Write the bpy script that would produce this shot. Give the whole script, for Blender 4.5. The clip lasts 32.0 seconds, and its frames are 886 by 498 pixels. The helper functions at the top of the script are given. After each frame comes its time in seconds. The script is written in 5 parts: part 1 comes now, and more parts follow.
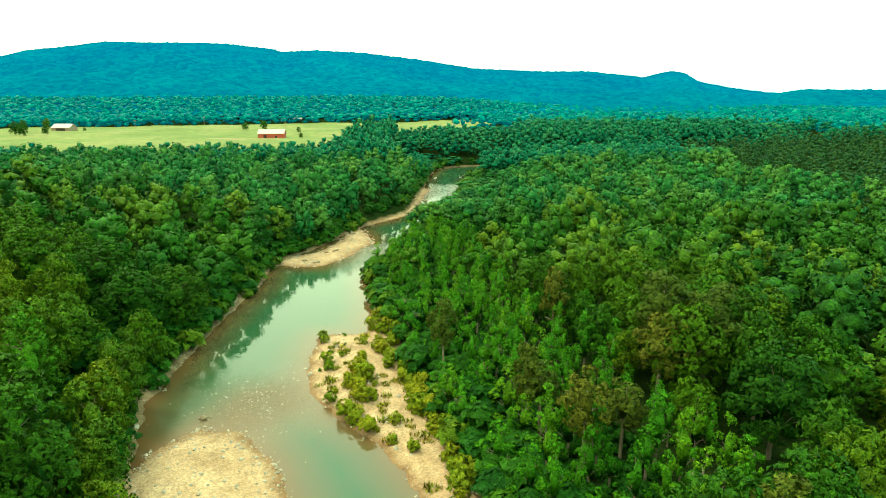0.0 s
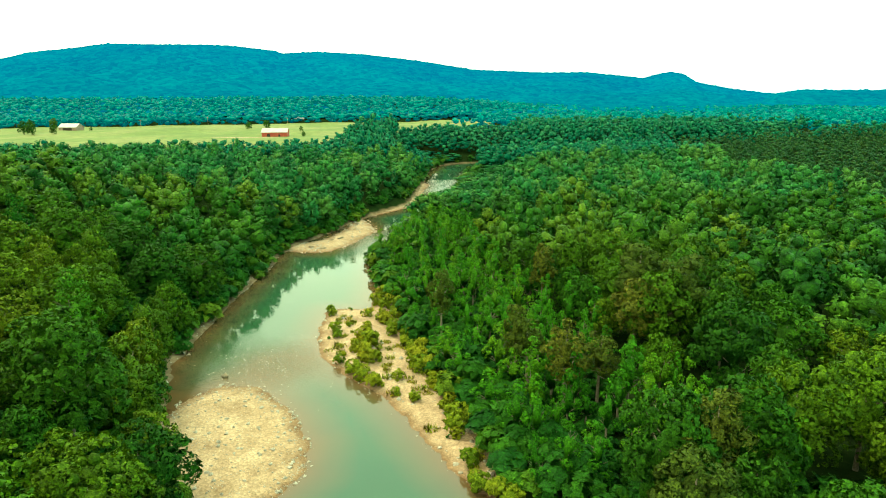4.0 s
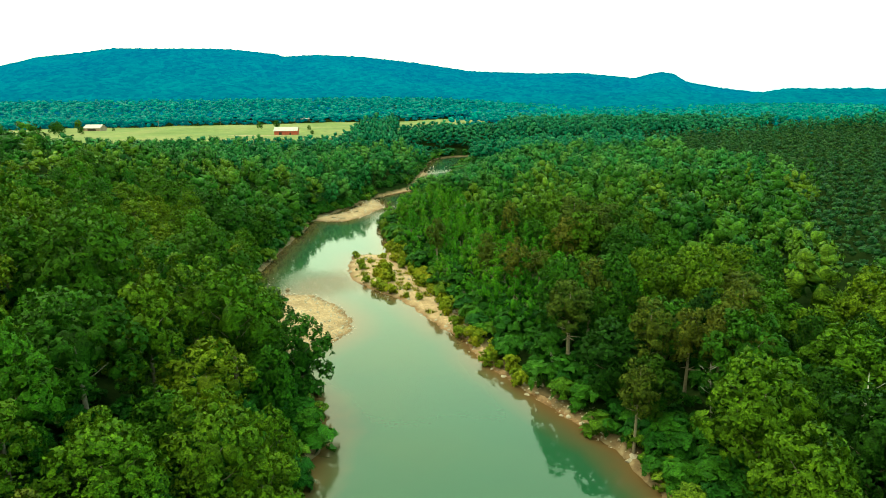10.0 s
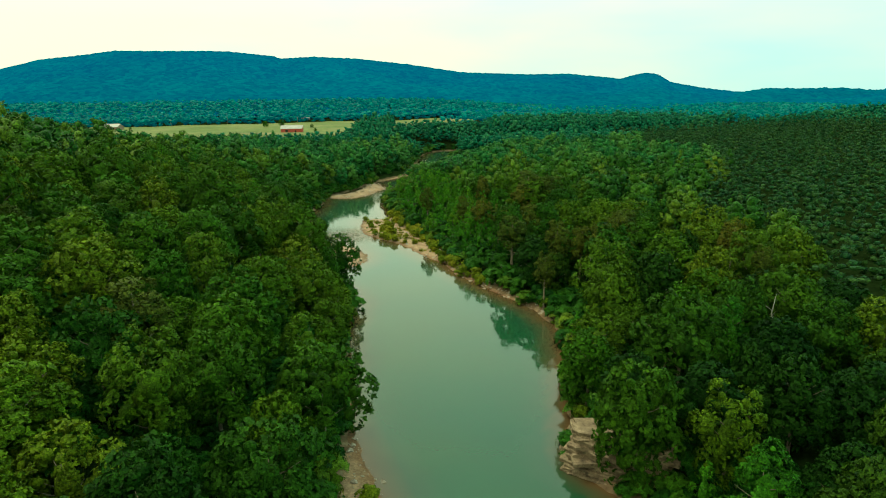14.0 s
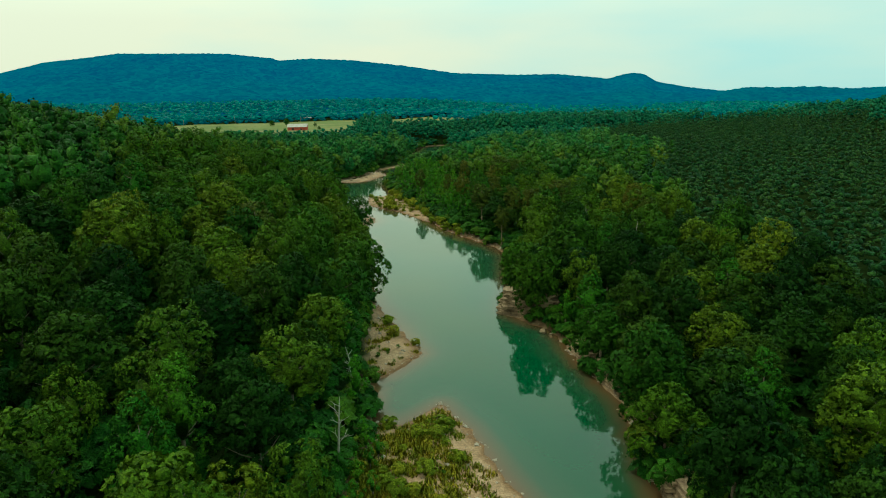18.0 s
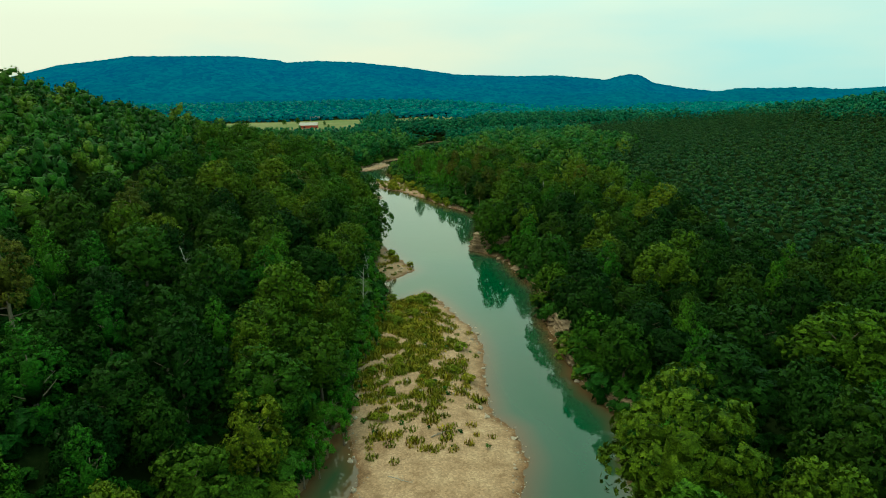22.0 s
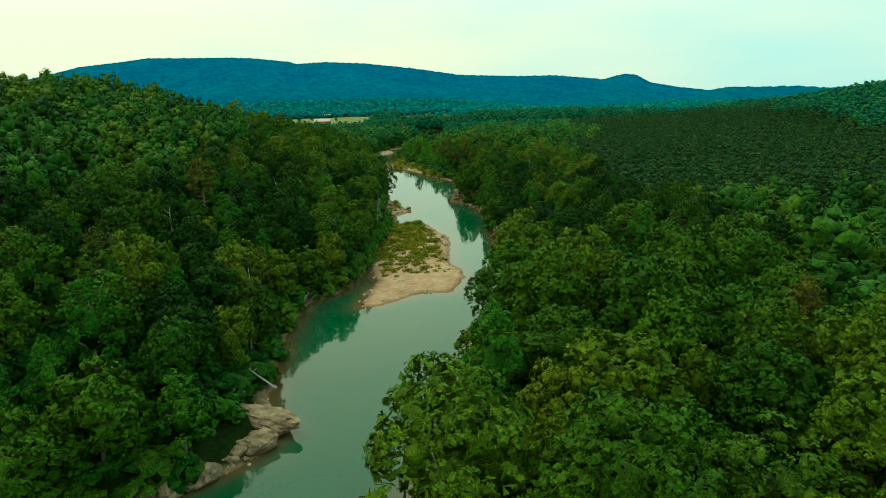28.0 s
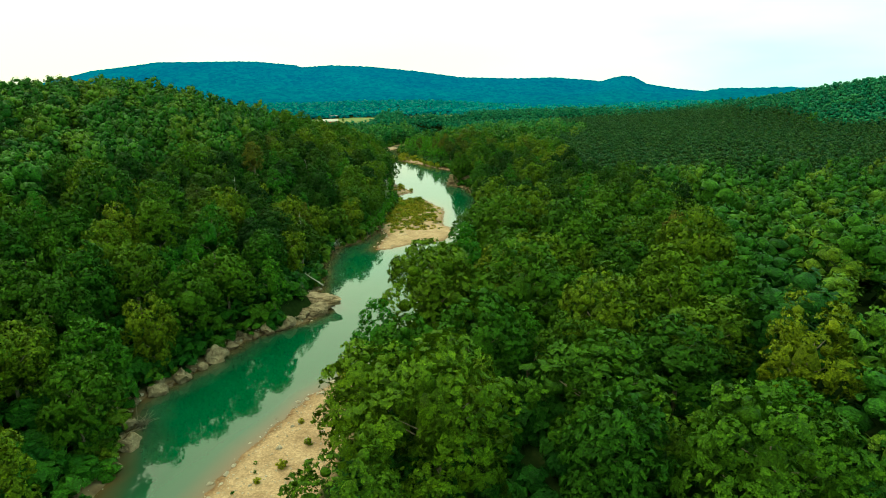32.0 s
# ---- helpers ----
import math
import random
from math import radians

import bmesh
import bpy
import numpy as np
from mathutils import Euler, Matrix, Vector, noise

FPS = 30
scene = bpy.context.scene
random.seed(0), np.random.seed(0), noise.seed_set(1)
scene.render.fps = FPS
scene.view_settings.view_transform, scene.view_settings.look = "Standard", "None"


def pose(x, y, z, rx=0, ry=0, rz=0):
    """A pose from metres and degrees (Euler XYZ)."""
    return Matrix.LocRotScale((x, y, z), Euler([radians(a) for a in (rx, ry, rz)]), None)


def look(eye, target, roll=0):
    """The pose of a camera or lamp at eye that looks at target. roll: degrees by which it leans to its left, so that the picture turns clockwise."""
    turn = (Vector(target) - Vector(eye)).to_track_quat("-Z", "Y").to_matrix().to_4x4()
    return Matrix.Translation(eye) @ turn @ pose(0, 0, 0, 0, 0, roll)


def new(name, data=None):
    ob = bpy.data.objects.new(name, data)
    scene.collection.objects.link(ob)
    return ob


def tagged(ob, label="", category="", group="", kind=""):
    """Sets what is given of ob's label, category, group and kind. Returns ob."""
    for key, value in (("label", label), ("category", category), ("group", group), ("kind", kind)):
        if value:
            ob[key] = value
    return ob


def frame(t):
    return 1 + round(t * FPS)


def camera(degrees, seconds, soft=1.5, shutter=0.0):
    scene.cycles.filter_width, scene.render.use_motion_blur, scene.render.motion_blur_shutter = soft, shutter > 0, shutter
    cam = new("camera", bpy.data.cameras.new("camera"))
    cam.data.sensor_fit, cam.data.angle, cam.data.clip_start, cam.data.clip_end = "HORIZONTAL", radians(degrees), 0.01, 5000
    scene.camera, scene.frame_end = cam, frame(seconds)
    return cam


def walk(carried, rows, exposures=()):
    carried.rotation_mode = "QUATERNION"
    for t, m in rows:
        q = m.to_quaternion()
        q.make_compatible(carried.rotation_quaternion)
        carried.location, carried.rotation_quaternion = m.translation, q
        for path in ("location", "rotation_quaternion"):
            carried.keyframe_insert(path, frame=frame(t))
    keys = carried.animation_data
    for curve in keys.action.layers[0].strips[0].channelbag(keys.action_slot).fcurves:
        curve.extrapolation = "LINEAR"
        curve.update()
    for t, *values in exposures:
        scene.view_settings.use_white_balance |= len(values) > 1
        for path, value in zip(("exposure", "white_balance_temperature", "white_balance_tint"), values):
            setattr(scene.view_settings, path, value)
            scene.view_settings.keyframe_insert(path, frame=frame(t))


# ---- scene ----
cam = camera(70.0, 32.0, soft=1.0)
PATH = [
    (0, (-2.580, 0.133, 62.727), (-2.78, 97.05, 38.08), -0.20),
    (0.5, (-2.518, -0.698, 62.289), (-2.79, 96.21, 37.61), -0.20),
    (1, (-2.498, -1.828, 61.901), (-3.02, 95.10, 37.29), -0.20),
    (1.5, (-2.476, -3.427, 61.516), (-3.20, 93.51, 36.96), -0.20),
    (2, (-2.496, -5.307, 61.220), (-3.19, 91.63, 36.69), -0.21),
    (2.5, (-2.387, -7.402, 60.906), (-2.96, 89.56, 36.43), -0.23),
    (3, (-2.319, -9.762, 60.720), (-2.72, 87.20, 36.28), -0.23),
    (3.5, (-2.165, -12.190, 60.478), (-2.49, 84.78, 36.06), -0.26),
    (5.5, (-1.838, -23.320, 60.596), (-1.85, 73.69, 36.31), -0.36),
    (6, (-1.807, -26.727, 60.675), (-1.73, 70.29, 36.45), -0.37),
    (6.5, (-1.860, -31.060, 60.559), (-1.69, 65.95, 36.29), -0.40),
    (7, (-1.912, -36.152, 60.426), (-1.70, 60.85, 36.14), -0.47),
    (7.5, (-1.878, -41.926, 60.347), (-1.78, 55.08, 36.05), -0.56),
    (8, (-1.801, -48.273, 60.335), (-1.99, 48.74, 36.08), -0.58),
    (8.5, (-1.509, -55.189, 60.392), (-1.91, 41.83, 36.14), -0.60),
    (9, (-1.302, -62.594, 60.450), (-1.62, 34.42, 36.21), -0.63),
    (9.5, (-0.967, -70.262, 60.408), (-1.09, 26.76, 36.18), -0.69),
    (10, (-0.801, -78.481, 60.472), (-0.84, 18.54, 36.23), -0.69),
    (10.5, (-0.548, -86.918, 60.557), (-0.80, 10.10, 36.32), -0.71),
    (11, (-0.423, -95.728, 60.657), (-0.77, 1.29, 36.43), -0.70),
    (11.5, (-0.042, -104.746, 60.641), (-0.40, -7.72, 36.45), -0.73),
    (12, (0.383, -114.219, 60.839), (0.22, -17.21, 36.57), -0.76),
    (12.5, (0.596, -123.633, 60.940), (0.76, -26.62, 36.69), -0.83),
    (13, (0.639, -133.276, 61.152), (1.13, -36.26, 36.89), -0.83),
    (13.5, (0.938, -142.998, 61.302), (1.66, -45.99, 37.04), -0.83),
    (14, (1.111, -152.873, 61.320), (2.04, -55.85, 37.12), -0.83),
    (14.5, (1.241, -162.902, 61.649), (2.37, -65.88, 37.45), -0.84),
    (16.5, (2.153, -203.123, 62.161), (3.65, -106.10, 37.98), -1.00),
    (17, (2.415, -213.055, 62.269), (3.94, -116.04, 38.07), -1.03),
    (17.5, (2.762, -222.983, 62.513), (4.32, -125.97, 38.29), -1.09),
    (18, (2.854, -232.535, 62.620), (4.53, -135.53, 38.40), -1.09),
    (18.5, (3.586, -242.479, 62.741), (5.11, -145.47, 38.52), -1.11),
    (19, (4.063, -252.345, 62.888), (5.54, -155.33, 38.68), -1.14),
    (19.5, (4.541, -262.053, 62.998), (5.99, -165.04, 38.79), -1.16),
    (20, (5.189, -271.741, 63.104), (6.54, -174.72, 38.91), -1.12),
    (20.5, (5.753, -281.209, 62.888), (7.03, -184.16, 38.80), -1.14),
    (21, (6.487, -290.895, 62.862), (7.69, -193.85, 38.76), -1.09),
    (21.5, (6.924, -300.453, 62.982), (8.14, -203.41, 38.86), -1.11),
    (22, (7.788, -309.980, 62.959), (8.88, -212.93, 38.87), -1.15),
    (22.5, (8.183, -319.464, 62.970), (9.28, -222.43, 38.84), -1.13),
    (23, (8.877, -328.762, 62.977), (9.87, -231.73, 38.81), -1.17),
    (23.5, (9.656, -338.231, 62.982), (10.53, -241.21, 38.78), -1.16),
    (24, (10.138, -347.411, 62.822), (11.01, -250.38, 38.64), -1.15),
    (24.5, (10.876, -356.360, 62.468), (11.59, -259.32, 38.34), -1.24),
    (25, (11.614, -365.453, 62.326), (12.24, -268.41, 38.19), -1.22),
    (25.5, (12.310, -374.668, 62.300), (12.86, -277.62, 38.18), -1.25),
    (27.5, (14.968, -410.330, 61.585), (15.15, -313.28, 37.46), -1.36),
    (28, (15.410, -419.132, 61.432), (15.59, -322.08, 37.35), -1.33),
    (28.5, (15.895, -427.804, 61.196), (16.01, -330.74, 37.15), -1.35),
    (29, (16.380, -436.457, 60.993), (16.44, -339.37, 37.03), -1.37),
    (29.5, (16.822, -445.103, 60.782), (16.84, -348.00, 36.88), -1.38),
    (30, (17.222, -453.727, 60.602), (17.19, -356.62, 36.73), -1.39),
    (30.5, (17.623, -462.266, 60.482), (17.52, -365.15, 36.65), -1.41),
    (31, (17.938, -470.854, 60.323), (17.78, -373.72, 36.56), -1.44),
    (31.5, (18.381, -479.334, 60.127), (18.13, -382.20, 36.37), -1.46),
    (32, (18.782, -487.831, 59.972), (18.49, -390.69, 36.24), -1.51),
]
EXPOSURES = [(0, 0.24, 6330, -15), (3, 0.22, 6330, -15), (6, 0.18, 6330, -15), (9, 0.10, 6300, -13), (11, -0.20, 6300, -11), (13, -0.58, 6150, -9), (15, -0.92, 5950, -6), (17, -1.10, 5720, -4), (19, -1.16, 5660, -4), (23, -1.06, 5700, -4), (25, -0.98, 5740, -5), (28, -0.96, 5820, -8), (30, -0.82, 6020, -10), (32, -0.44, 6200, -12)]
walk(cam, [(t, look(eye, target, roll)) for t, eye, target, roll in PATH], EXPOSURES)

# ---- world, sun ----
SUN_EL, SUN_AZ = radians(56), radians(305)
world = bpy.data.worlds.new("sky")
scene.world = world
world.use_nodes = True
wt = world.node_tree
wt.nodes.clear()
w_out = wt.nodes.new("ShaderNodeOutputWorld")
w_bg = wt.nodes.new("ShaderNodeBackground")
w_sky = wt.nodes.new("ShaderNodeTexSky")
w_sky.sky_type, w_sky.sun_disc = "NISHITA", False
w_sky.sun_elevation, w_sky.sun_rotation = SUN_EL, SUN_AZ
w_scale = wt.nodes.new("ShaderNodeVectorMath")
w_scale.operation = "SCALE"
w_scale.inputs["Scale"].default_value = 0.10
w_co = wt.nodes.new("ShaderNodeTexCoord")
w_sep = wt.nodes.new("ShaderNodeSeparateXYZ")
w_map = wt.nodes.new("ShaderNodeMapping")
w_map.inputs["Scale"].default_value = (1.6, 1.6, 7.0)
w_noise = wt.nodes.new("ShaderNodeTexNoise")
w_noise.inputs["Scale"].default_value = 1.7
w_noise.inputs["Detail"].default_value = 5.0
w_add = wt.nodes.new("ShaderNodeMath")
w_add.operation = "MULTIPLY_ADD"
w_add.inputs[1].default_value = 0.75
w_ramp = wt.nodes.new("ShaderNodeValToRGB")
w_ramp.color_ramp.elements[0].position = 0.30
w_ramp.color_ramp.elements[0].color = (2.0, 1.88, 1.30, 1)
w_ramp.color_ramp.elements[1].position = 1.00
w_ramp.color_ramp.elements[1].color = (1.20, 1.74, 1.50, 1)
w_mix = wt.nodes.new("ShaderNodeMix")
w_mix.data_type = "RGBA"
w_mix.inputs["Factor"].default_value = 0.9
wt.links.new(w_co.outputs["Generated"], w_sep.inputs[0])
wt.links.new(w_co.outputs["Generated"], w_map.inputs["Vector"])
wt.links.new(w_map.outputs[0], w_noise.inputs["Vector"])
wt.links.new(w_sep.outputs["X"], w_add.inputs[0])
wt.links.new(w_noise.outputs["Fac"], w_add.inputs[2])
wt.links.new(w_add.outputs[0], w_ramp.inputs["Fac"])
wt.links.new(w_sky.outputs[0], w_scale.inputs[0])
wt.links.new(w_scale.outputs[0], w_mix.inputs[6])
wt.links.new(w_ramp.outputs[0], w_mix.inputs[7])
w_up = wt.nodes.new("ShaderNodeValToRGB")  # an overcast sky is brighter overhead than at the horizon
while len(w_up.color_ramp.elements) < 4:
    w_up.color_ramp.elements.new(0.5)
for stop, (place, value) in zip(w_up.color_ramp.elements, ((0.0, (1.06, 1.06, 1.06)), (0.10, (1.12, 1.12, 1.12)), (0.26, (1.42, 1.58, 1.55)), (1.0, (1.95, 1.9, 1.8)))):
    stop.position, stop.color = place, (*value, 1)
wt.links.new(w_sep.outputs["Z"], w_up.inputs["Fac"])
w_tone = wt.nodes.new("ShaderNodeMix")
w_tone.data_type, w_tone.blend_type = "RGBA", "MULTIPLY"
w_tone.inputs["Factor"].default_value = 1.0
wt.links.new(w_mix.outputs[2], w_tone.inputs[6])
wt.links.new(w_up.outputs[0], w_tone.inputs[7])
wt.links.new(w_tone.outputs[2], w_bg.inputs["Color"])
wt.links.new(w_bg.outputs[0], w_out.inputs[0])

sun_data = bpy.data.lights.new("sun", "SUN")
sun_data.energy, sun_data.angle, sun_data.color = 2.6, radians(14), (1.0, 0.94, 0.76)
sun = new("sun", sun_data)
sun.matrix_world = look((0, 0, 300), (300 * math.sin(-SUN_AZ), -300 * math.cos(SUN_AZ), 300 - 300 * math.tan(SUN_EL)))

# ---- materials ----


def material(name, rough=0.8):
    m = bpy.data.materials.new(name)
    m.use_nodes = True
    b = m.node_tree.nodes["Principled BSDF"]
    b.inputs["Roughness"].default_value = rough
    return m, m.node_tree, b


def node(tree, kind, **values):
    n = tree.nodes.new(kind)
    for key, value in values.items():
        n.inputs[key].default_value = value
    return n


def ramp(tree, source, stops):
    r = tree.nodes.new("ShaderNodeValToRGB")
    e = r.color_ramp.elements
    while len(e) < len(stops):
        e.new(0.5)
    for one, (place, colour) in zip(e, stops):
        one.position, one.color = place, (*colour, 1)
    tree.links.new(source, r.inputs["Fac"])
    return r.outputs[0]


def mixed(tree, fac, a, b, mode="MIX"):
    n = tree.nodes.new("ShaderNodeMix")
    n.data_type, n.blend_type = "RGBA", mode
    for value, slot in ((fac, 0), (a, 6), (b, 7)):
        if isinstance(value, (int, float)):
            n.inputs[slot].default_value = value
        elif isinstance(value, tuple):
            n.inputs[slot].default_value = (*value, 1)
        else:
            tree.links.new(value, n.inputs[slot])
    return n.outputs[2]


def noise_tex(tree, scale, detail=4.0, rough=0.6):
    c = tree.nodes.new("ShaderNodeNewGeometry")
    n = node(tree, "ShaderNodeTexNoise", Scale=scale, Detail=detail, Roughness=rough)
    tree.links.new(c.outputs["Position"], n.inputs["Vector"])
    return n.outputs["Fac"]


def bumped(tree, b, height, strength, distance):
    n = node(tree, "ShaderNodeBump", Strength=strength, Distance=distance)
    tree.links.new(height, n.inputs["Height"])
    tree.links.new(n.outputs[0], b.inputs["Normal"])


def foliage(name, dark, mid, light, joined=False, through_light=0.2, leaf=0.24, cover=0.72):
    """Sprays of leaves: gaps between the leaves, a hue of its own for each tree, small variation from leaf to leaf."""
    m, t, b = material(name, 0.6)
    b.inputs["Specular IOR Level"].default_value = 0.05
    if joined:
        own = node(t, "ShaderNodeAttribute")
        own.attribute_name = "tint"
        own = own.outputs["Fac"]
    else:
        own = t.nodes.new("ShaderNodeObjectInfo").outputs["Random"]
    base = ramp(t, own, [(0.0, dark), (0.55, mid), (1.0, light)])
    g = t.nodes.new("ShaderNodeNewGeometry")
    cells = node(t, "ShaderNodeTexVoronoi", Scale=1.0 / leaf, Randomness=1.0)
    t.links.new(g.outputs["Position"], cells.inputs["Vector"])
    one = t.nodes.new("ShaderNodeSeparateColor")
    t.links.new(cells.outputs["Color"], one.inputs[0])
    fine = ramp(t, one.outputs[0], [(0.0, (0.5, 0.54, 0.56)), (0.5, (0.95, 0.95, 0.95)), (1.0, (1.5, 1.42, 1.15))])
    colour = mixed(t, 1.0, base, fine, "MULTIPLY")
    spray = ramp(t, g.outputs["Random Per Island"], [(0.0, (0.68, 0.72, 0.76)), (0.6, (1, 1, 1)), (1.0, (1.34, 1.26, 1.1))])
    colour = mixed(t, 1.0, colour, spray, "MULTIPLY")
    t.links.new(colour, b.inputs["Base Color"])
    bumped(t, b, cells.outputs["Distance"], 0.7, leaf * 0.8)
    out = b.outputs[0]
    if through_light:
        tr = t.nodes.new("ShaderNodeBsdfTranslucent")
        t.links.new(colour, tr.inputs["Color"])
        mx = node(t, "ShaderNodeMixShader", Fac=through_light)
        t.links.new(out, mx.inputs[1])
        t.links.new(tr.outputs[0], mx.inputs[2])
        out = mx.outputs[0]
    if cover < 1:
        gap = node(t, "ShaderNodeMath")
        gap.operation = "LESS_THAN"
        place = node(t, "ShaderNodeAttribute")
        place.attribute_name = "spray"
        far = t.nodes.new("ShaderNodeVectorMath")
        far.operation = "LENGTH"
        t.links.new(place.outputs["Vector"], far.inputs[0])
        thin = node(t, "ShaderNodeMath")
        thin.operation = "MULTIPLY_ADD"
        t.links.new(far.outputs["Value"], thin.inputs[0])
        thin.inputs[1].default_value, thin.inputs[2].default_value = -0.75 * cover, 1.32 * cover
        t.links.new(thin.outputs[0], gap.inputs[1])
        t.links.new(cells.outputs["Distance"], gap.inputs[0])
        clear = t.nodes.new("ShaderNodeBsdfTransparent")
        mx = node(t, "ShaderNodeMixShader")
        t.links.new(gap.outputs[0], mx.inputs[0])
        t.links.new(clear.outputs[0], mx.inputs[1])
        t.links.new(out, mx.inputs[2])
        out = mx.outputs[0]
    t.links.new(out, t.nodes["Material Output"].inputs["Surface"])
    return m


def earth(name, stops, scale, rough=0.95, bump=0.5, fine=6.0, distance=0.15):
    m, t, b = material(name, rough)
    b.inputs["Specular IOR Level"].default_value = 0.2
    big = ramp(t, noise_tex(t, scale, 5), stops)
    small = ramp(t, noise_tex(t, fine, 4, 0.7), [(0.3, (0.7, 0.7, 0.7)), (0.7, (1.25, 1.25, 1.25))])
    t.links.new(mixed(t, 1.0, big, small, "MULTIPLY"), b.inputs["Base Color"])
    bumped(t, b, noise_tex(t, fine, 5, 0.7), bump, distance)
    return m


OAK = ((0.0170, 0.0598, 0.0040), (0.0360, 0.1021, 0.0040), (0.0720, 0.1276, 0.0040))
HICKORY = ((0.0250, 0.0739, 0.0041), (0.0500, 0.1119, 0.0041), (0.0860, 0.1317, 0.0049))
YOUNG = ((0.038, 0.140, 0.006), (0.058, 0.180, 0.006), (0.096, 0.205, 0.007))
# Maple leaves are darkened to stand in for dimmer light on their stretch.
DIM_MAPLE = ((0.0085, 0.034, 0.003), (0.0160, 0.051, 0.003), (0.0320, 0.068, 0.004))
SWEETGUM = ((0.020, 0.088, 0.005), (0.034, 0.122, 0.005), (0.060, 0.150, 0.006))
ELM = ((0.0400, 0.0887, 0.0042), (0.0660, 0.1201, 0.0042), (0.1020, 0.1386, 0.0050))
PINE = ((0.044, 0.074, 0.008), (0.068, 0.088, 0.009), (0.096, 0.098, 0.010))
M_OAK, M_YOUNG = foliage("oak_leaves", *OAK), foliage("young_leaves", *YOUNG, leaf=0.24)
M_HICKORY = foliage("hickory_leaves", *HICKORY)
M_DIM_MAPLE = foliage("dimmed_maple_leaves", *DIM_MAPLE)
M_SWEETGUM = foliage("sweetgum_leaves", *SWEETGUM)
M_ELM, M_PINE = foliage("elm_leaves", *ELM), foliage("pine_needles", *PINE, through_light=0.15, leaf=0.22, cover=0.66)
M_WOODS = foliage("woodland_leaves", (0.012, 0.050, 0.005), (0.028, 0.092, 0.006), (0.072, 0.120, 0.007), True, 0.0, 0.34, 0.74)
# Haze over the valley is put into these leaves as added blue.
M_VALLEY_HAZED = foliage("valley_leaves_hazed", (0.011, 0.068, 0.017), (0.023, 0.112, 0.021), (0.060, 0.140, 0.022), True, 0.0, 0.34, 0.74)
M_PLANTED = foliage("plantation_needles", (0.010, 0.044, 0.012), (0.017, 0.056, 0.012), (0.028, 0.064, 0.012), True, 0.0, 0.5, 0.62)
# Farther woods: more haze blue mixed into the leaf colours.
M_FARWOODS_HAZED = foliage("far_leaves_hazed", (0.005, 0.078, 0.044), (0.012, 0.108, 0.052), (0.030, 0.138, 0.054), True, 0.0, 0.7, 0.72)
M_HAZYWOODS = foliage("distant_leaves_hazed", (0.002, 0.092, 0.080), (0.004, 0.120, 0.092), (0.010, 0.146, 0.094), True, 0.0, 1.1, 0.74)
# Emission adds the air's glow; the trees themselves give off no light.
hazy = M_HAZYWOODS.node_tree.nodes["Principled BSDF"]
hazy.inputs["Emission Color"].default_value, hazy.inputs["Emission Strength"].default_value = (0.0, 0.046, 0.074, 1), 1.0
M_HERB = foliage("herb_leaves", (0.125, 0.165, 0.009), (0.200, 0.205, 0.011), (0.290, 0.240, 0.019), True, 0.0, 0.12, 0.6)
M_SHRUB = foliage("shrub_leaves", (0.125, 0.185, 0.010), (0.190, 0.230, 0.012), (0.265, 0.255, 0.016), leaf=0.16, through_light=0.4)
M_UNDER = foliage("undergrowth_leaves", (0.010, 0.048, 0.004), (0.028, 0.090, 0.005), (0.080, 0.124, 0.007), True, 0.0, 0.24)
M_BARK = earth("bark", [(0.3, (0.10, 0.075, 0.05)), (0.7, (0.19, 0.15, 0.11))], 3.0, 0.9, 0.6, 9.0, 0.05)
M_PINEBARK = earth("pine_bark", [(0.3, (0.13, 0.10, 0.065)), (0.7, (0.22, 0.175, 0.12))], 3.0, 0.9, 0.6, 9.0, 0.05)
M_DEAD = earth("weathered_wood", [(0.3, (0.22, 0.195, 0.16)), (0.7, (0.38, 0.35, 0.30))], 2.0, 0.85, 0.4, 8.0, 0.04)


def gravel_material():
    m, t, b = material("river_gravel", 0.95)
    b.inputs["Specular IOR Level"].default_value = 0.2
    big = ramp(t, noise_tex(t, 0.16, 6, 0.7), [(0.28, (0.200, 0.120, 0.063)), (0.5, (0.312, 0.202, 0.118)), (0.72, (0.405, 0.282, 0.174))])
    g = t.nodes.new("ShaderNodeNewGeometry")
    one = t.nodes.new("ShaderNodeSeparateColor")
    pebble = node(t, "ShaderNodeTexVoronoi", Scale=3.2, Randomness=1.0)
    t.links.new(g.outputs["Position"], pebble.inputs["Vector"])
    t.links.new(pebble.outputs["Color"], one.inputs[0])
    small = ramp(t, one.outputs[0], [(0.0, (0.76, 0.75, 0.74)), (0.6, (1.0, 1.0, 1.0)), (1.0, (1.22, 1.22, 1.22))])
    damp = ramp(t, noise_tex(t, 0.7, 5, 0.75), [(0.32, (0.80, 0.78, 0.75)), (0.62, (1.06, 1.06, 1.06))])
    sep = t.nodes.new("ShaderNodeSeparateXYZ")
    t.links.new(g.outputs["Position"], sep.inputs[0])
    soaked = node(t, "ShaderNodeMapRange")
    soaked.inputs["From Min"].default_value, soaked.inputs["From Max"].default_value = 0.05, 0.42
    soaked.inputs["To Min"].default_value, soaked.inputs["To Max"].default_value = 1.0, 0.0
    t.links.new(sep.outputs["Z"], soaked.inputs["Value"])
    dry = mixed(t, 1.0, mixed(t, 1.0, big, small, "MULTIPLY"), damp, "MULTIPLY")
    t.links.new(mixed(t, soaked.outputs[0], dry, mixed(t, 1.0, dry, (0.52, 0.44, 0.36), "MULTIPLY")), b.inputs["Base Color"])
    bumped(t, b, pebble.outputs["Distance"], 0.5, 0.12)
    return m


